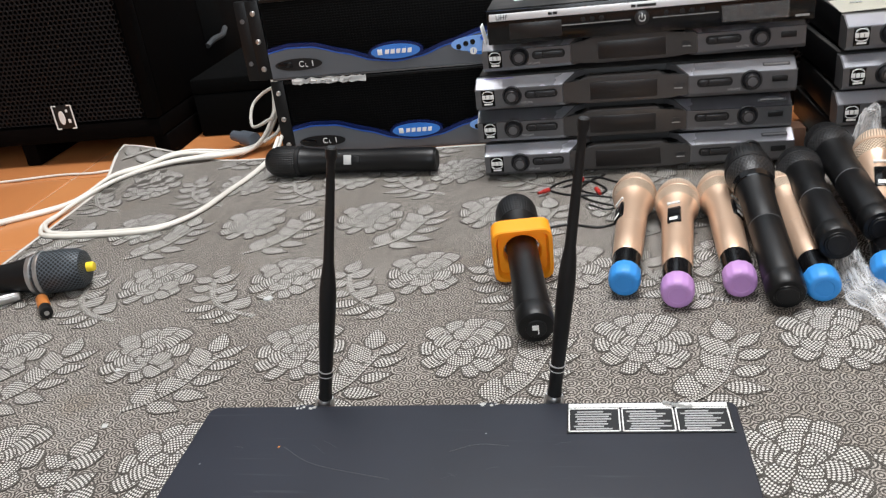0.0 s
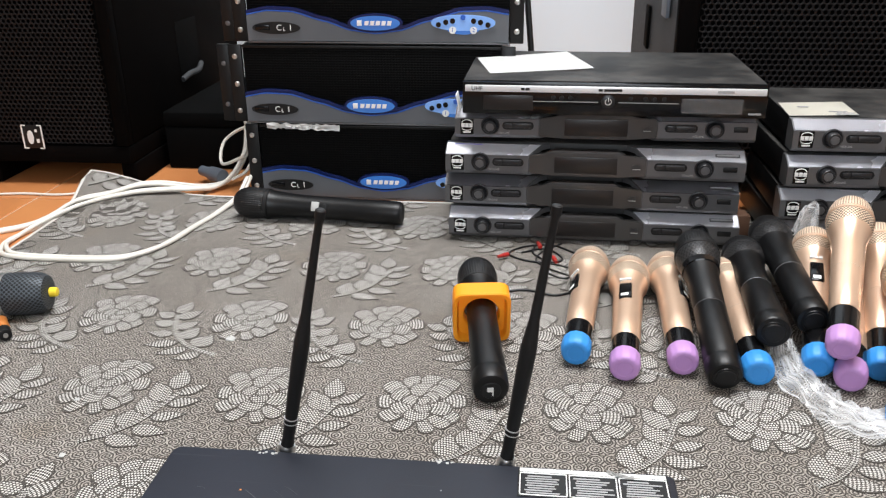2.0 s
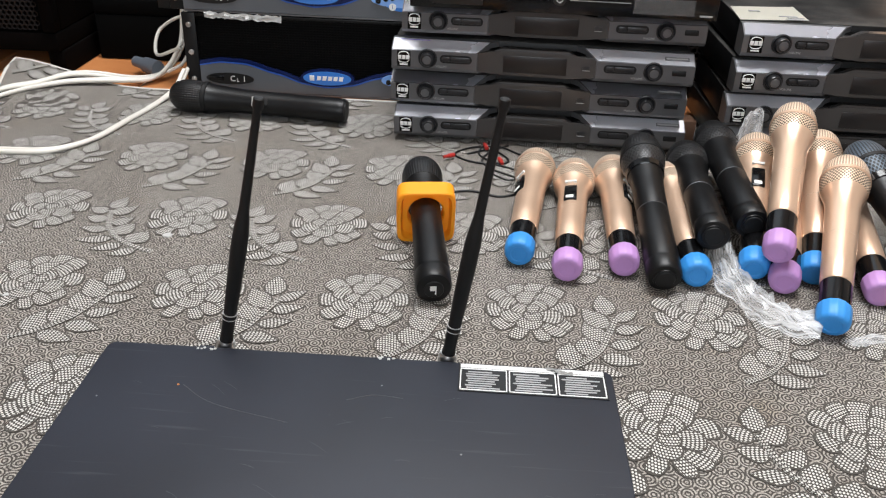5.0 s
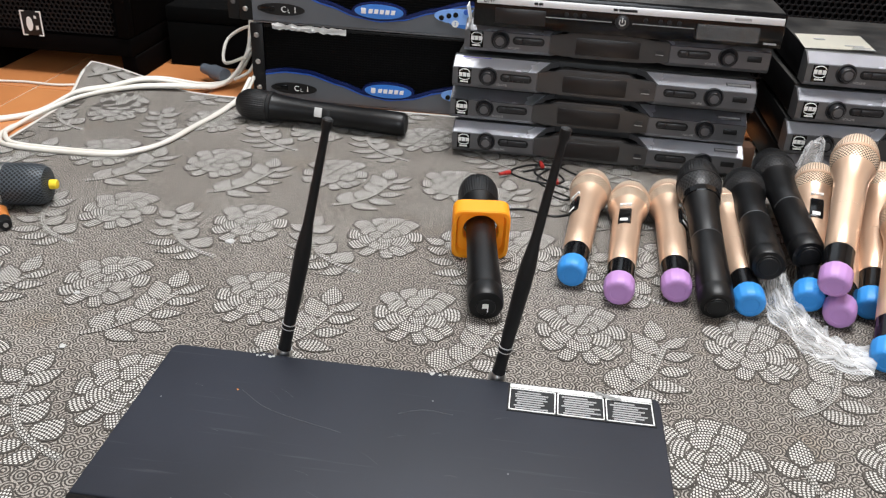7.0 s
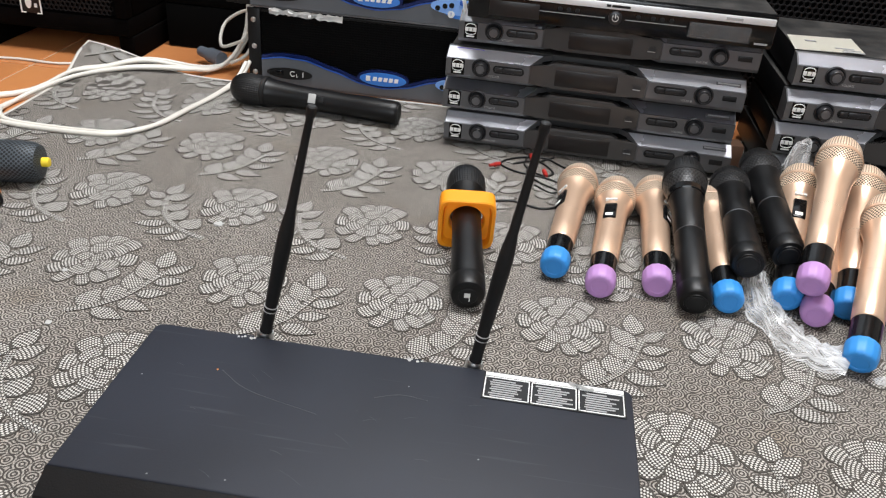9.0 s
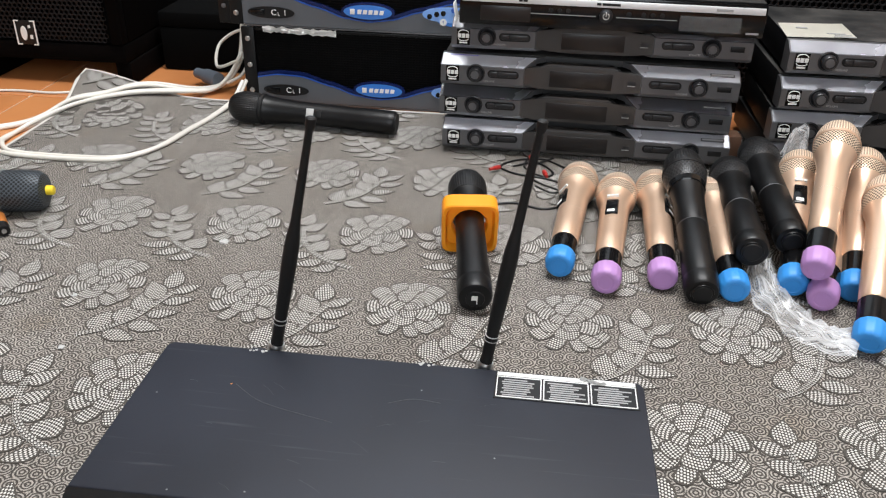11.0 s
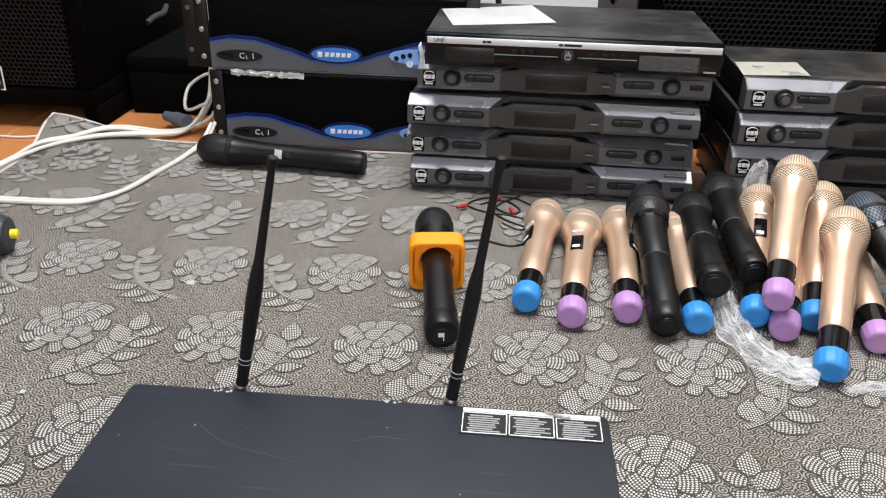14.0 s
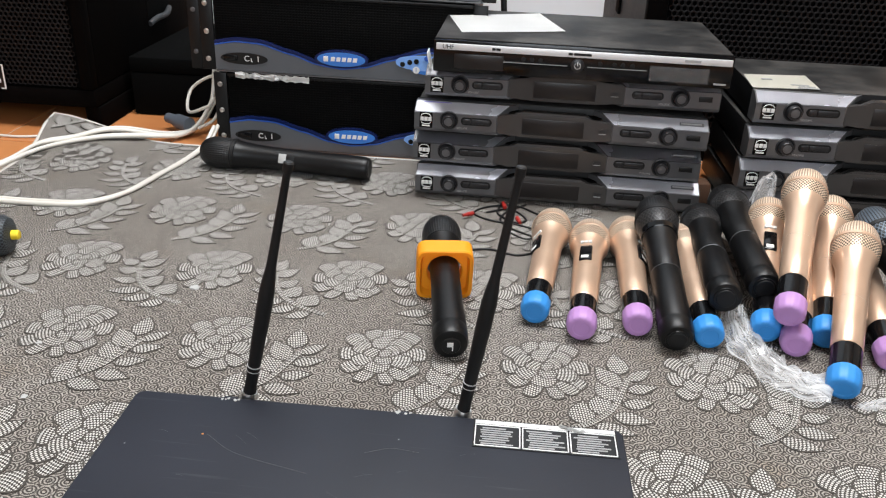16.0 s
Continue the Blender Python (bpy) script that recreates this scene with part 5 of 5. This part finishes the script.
# grey-headed microphone at the carpet's side, with a loose battery and its lid
def side_mic():
    s = thing("microphone", aim((-0.545, 0.735, 0.0240), (-0.352, 0.768, 0.0285), 0), "black microphone with a grey foam head and silver ring", "microphone", MIC_GROUP)
    part("body", turned([(0.0, 0.0), (0.015, 0.0), (0.0165, 0.003), (0.0165, 0.06), (0.0185, 0.10), (0.0225, 0.122), (0.0238, 0.128)], 32, "y"), SATIN_BLACK, s)
    part("neck_ring", turned([(0.0235, 0.128), (0.0252, 0.129), (0.0252, 0.134), (0.0240, 0.135)], 32, "y"), STEEL, s, "thin silver ring")
    part("head", turned([(0.0240, 0.1355), (0.0262, 0.139), (0.0272, 0.150), (0.0270, 0.172), (0.0255, 0.188), (0.0215, 0.195), (0.010, 0.197), (0.0, 0.197)], 36, "y"), GREY_MESH, s, "grey woven wire head")
    part("head_band", turned([(0.0268, 0.1400), (0.0282, 0.1410), (0.0282, 0.1445), (0.0270, 0.1455)], 36, "y"), STEEL, s)
    part("tip_plug", turned([(0.0062, 0.1975), (0.0062, 0.205), (0.0050, 0.2065), (0.0, 0.2068)], 18, "y"), YELLOW, s, "small yellow plug")
    return s


side_mic()


def battery(end, head):
    s = thing("battery", aim(end, head), "small copper and black cylinder battery on the carpet", "battery")
    part("sleeve", turned([(0.0070, 0.016), (0.0073, 0.0165), (0.0073, 0.045), (0.0070, 0.0455)], 24, "y"), COPPER, s, "copper-coloured sleeve")
    part("black_sleeve", turned([(0.0066, 0.0), (0.0073, 0.0005), (0.0073, 0.0158), (0.0070, 0.016)], 24, "y"), BLACK, s)
    part("pole", turned([(0.0028, -0.0015), (0.0028, 0.0)], 14, "y"), STEEL, s)
    part("pole", turned([(0.0028, 0.0456), (0.0028, 0.047), (0.0, 0.0472)], 14, "y"), STEEL, s)
    return s


battery((-0.366, 0.690, 0.0080), (-0.405, 0.738, 0.0080))
steel_tube = thing("metal_tube", aim((-0.520, 0.685, 0.0075), (-0.425, 0.745, 0.0075)), "narrow silver metal battery tube on the carpet", "metal tube")
part("shell", turned([(0.0040, 0.0), (0.0065, 0.0), (0.0068, 0.002), (0.0068, 0.100), (0.0064, 0.102), (0.0040, 0.102)], 22, "y"), STEEL, steel_tube)


# ---- cables ----
def cable(name, points, radius, material, label, plugs=()):
    s = thing(name, pose(*points[0]), label, "cable")
    o = Vector(points[0])
    part("lead", tube([p - o for p in smooth_line(points, 10)], radius), material, s)
    for end, head, r, L, mat in plugs:
        p = part("plug", turned([(r * 0.6, 0.0), (r, 0.001), (r, L * 0.55), (r * 0.75, L * 0.6), (r * 0.7, L), (r * 0.3, L)], 18, "y"), mat, s)
        p.matrix_basis = Matrix.Translation(-o) @ aim(end, head)
    return s


LOOP = [(-0.250, 1.240, 0.034), (-0.259, 1.204, 0.010), (-0.271, 1.130), (-0.285, 1.063), (-0.301, 0.988), (-0.327, 0.946), (-0.362, 0.927), (-0.451, 0.924), (-0.515, 0.931), (-0.547, 0.961), (-0.560, 1.000), (-0.547, 1.062), (-0.517, 1.135, 0.009), (-0.448, 1.183, 0.017), (-0.397, 1.215, 0.014), (-0.354, 1.242, 0.008), (-0.323, 1.270, 0.004), (-0.300, 1.30, 0.02), (-0.280, 1.33, 0.06)]


def resting(points, radius, dx=0.0, dy=0.0):
    """Lays points without a height upon the carpet or the floor beside it."""
    out = []
    for p in points:
        x, y = p[0] + dx, p[1] + dy
        on = CX0 - 0.01 < x and y < CY1 + 0.005
        out.append((x, y, p[2] if len(p) > 2 else (min(carpet_z(x, y), 0.012) + 0.0005 if on else FLOOR_Z + 0.0005) + radius))
    return out


cable("speaker_cable", resting(LOOP, 0.0036), 0.0036, WHITE_CABLE, "off-white speaker cable looped over the carpet edge")
cable("speaker_cable", resting(LOOP, 0.0036, 0.004, 0.0085), 0.0036, WHITE_CABLE, "off-white speaker cable looped over the carpet edge")
RUN = [(-0.98, 0.80), (-0.80, 0.92), (-0.70, 0.97), (-0.643, 1.004), (-0.574, 1.054), (-0.546, 1.093, 0.004), (-0.526, 1.147, 0.013), (-0.483, 1.174, 0.017), (-0.443, 1.203, 0.024), (-0.410, 1.228, 0.020), (-0.357, 1.250, 0.008), (-0.326, 1.278, 0.004), (-0.305, 1.310, 0.012), (-0.290, 1.345, 0.05), (-0.285, 1.36, 0.11)]
cable("speaker_cable", resting(RUN, 0.0036), 0.0036, WHITE_CABLE, "off-white speaker cable running from the amplifiers across the floor")
cable("speaker_cable", resting(RUN, 0.0036, 0.002, 0.012), 0.0036, WHITE_CABLE, "off-white speaker cable running from the amplifiers across the floor")
cable("speaker_cable", resting([(-1.0, 1.18), (-0.78, 1.206), (-0.675, 1.224), (-0.60, 1.224), (-0.54, 1.25)], 0.0022), 0.0022, WHITE_CABLE, "thin white cable along the loudspeaker foot")
cable("speaker_cable", resting([(-0.298, 1.288, 0.012), (-0.27, 1.30, 0.03), (-0.262, 1.33, 0.07), (-0.29, 1.37, 0.09), (-0.34, 1.38, 0.06), (-0.33, 1.33, 0.03), (-0.28, 1.31, 0.05)], 0.003), 0.003, WHITE_CABLE, "white cable end coiled beside the amplifier",
      [((-0.318, 1.298, 0.014), (-0.385, 1.338, 0.016), 0.0135, 0.062, GREY_PLUG)])

WIRE = [[(0.345, 1.01), (0.318, 1.018), (0.285, 1.045), (0.245, 1.036), (0.222, 1.008), (0.245, 0.985), (0.290, 0.972), (0.318, 0.95), (0.300, 0.925), (0.275, 0.945)],
        [(0.30, 1.052), (0.272, 1.02), (0.262, 0.985), (0.282, 0.955), (0.312, 0.93), (0.318, 0.895), (0.288, 0.872), (0.250, 0.885), (0.222, 0.878)],
        [(0.262, 1.05), (0.258, 1.01), (0.285, 0.98), (0.300, 0.995), (0.276, 1.03), (0.240, 1.012)]]
PLUG = [((0.222, 0.996, 0.006), (0.206, 0.984, 0.006)), ((0.286, 0.990, 0.006), (0.292, 0.966, 0.006)), ((0.268, 1.026, 0.006), (0.264, 1.046, 0.006))]
for w, (e, h) in zip(WIRE, PLUG):
    cable("audio_lead", resting(w, 0.0014), 0.0014, BLACK, "thin black audio lead with red plugs, tangled on the carpet", [(e, h, 0.0033, 0.019, RED)])


# ---- plastic bags and ribbon ----
def film_strip(points, widths, seed, name, label, material=FILM, rough=0.006, category="plastic bag"):
    rnd = random.Random(seed)
    line = smooth_line(points, 9)
    bm = bmesh.new()
    uv = bm.loops.layers.uv.verify()
    rows, m, at = [], 16, {}
    for i, p in enumerate(line):
        t = i / (len(line) - 1)
        w = widths[0] + (widths[1] - widths[0]) * t
        d = (line[min(i + 1, len(line) - 1)] - line[max(i - 1, 0)]).normalized()
        side = d.cross(Vector((0, 0, 1))).normalized()
        row = []
        for j in range(m + 1):
            a = (j / m - 0.5)
            z = abs(noise.noise(Vector((i * 0.16, j * 1.1, seed)))) * rough * 3.4 + rnd.random() * rough * 0.3
            q = p + side * (a * w * (1 + 0.25 * noise.noise(Vector((i * 0.5, seed, j * 0.2)))))
            row.append(bm.verts.new((q.x, q.y, max(0.0012, q.z * (1 - 3 * a * a) + z))))
            at[row[-1]] = (t, j / m)
        rows.append(row)
    for a, b in zip(rows, rows[1:]):
        for j in range(m):
            f = bm.faces.new((a[j], b[j], b[j + 1], a[j + 1]))
            for loop in f.loops:
                loop[uv].uv = at[loop.vert]
    ob = part(name, bm, material)
    return tagged(ob, label, category)


film_strip([(0.542, 0.742, 0.020), (0.534, 0.690, 0.020), (0.545, 0.640, 0.016), (0.566, 0.612, 0.010), (0.607, 0.592, 0.006)], (0.034, 0.050), 2, "plastic_bag", "crumpled clear plastic bag lying among the microphones")
film_strip([(0.607, 0.968, 0.060), (0.622, 0.990, 0.085), (0.640, 0.994, 0.085), (0.628, 0.965, 0.045)], (0.018, 0.022), 5, "plastic_bag", "crumpled clear plastic wrap by the microphone heads")
film_strip([(0.628, 0.575, 0.003), (0.655, 0.585, 0.004), (0.690, 0.592, 0.003)], (0.012, 0.016), 7, "plastic_bag", "scrap of clear plastic film on the carpet", rough=0.002)
film_strip([(0.704, 0.665, 0.030), (0.700, 0.635, 0.020), (0.708, 0.600, 0.004), (0.735, 0.565, 0.004)], (0.016, 0.022), 9, "ribbon", "yellow satin ribbon on the carpet", RIBBON, 0.002, "ribbon")

rnd = random.Random(21)
for x, y, r in ((-0.098, 0.718, 0.0060), (-0.180, 0.483, 0.0035), (-0.215, 0.575, 0.003), (0.02, 0.93, 0.002)):
    bm = bmesh.new()
    bmesh.ops.create_icosphere(bm, subdivisions=2, radius=r)
    for v in bm.verts:
        v.co *= rnd.uniform(0.6, 1.25)
        v.co.z *= 0.25
    lint = part("lint", bm, WORN_PAPER)
    lint.matrix_basis = pose(x, y, 0.0018)
    tagged(lint, "scrap of white lint on the carpet", "lint")

# ---- floor tiles ----
TILE_W = 0.30
me = None
for i in range(-6, 11):
    for j in range(-12, 4):
        x, y = -0.639 + TILE_W * i, 1.208 + TILE_W * j
        if x < X0 - 0.14 or x > X1 - 0.16 or y < Y0 - 0.14 or y > Y1 - 0.16:
            continue
        if me is None:
            t = box(0.002, TILE_W - 0.002, 0.002, TILE_W - 0.002, -0.006, 0, 0.0012, seg=1)
            ob = part("tile", t, TILE, floor, smooth=False)
            me = ob.data
        else:
            ob = new("tile", me)
            ob.parent = floor
        ob.matrix_basis = pose(x, y, FLOOR_Z)
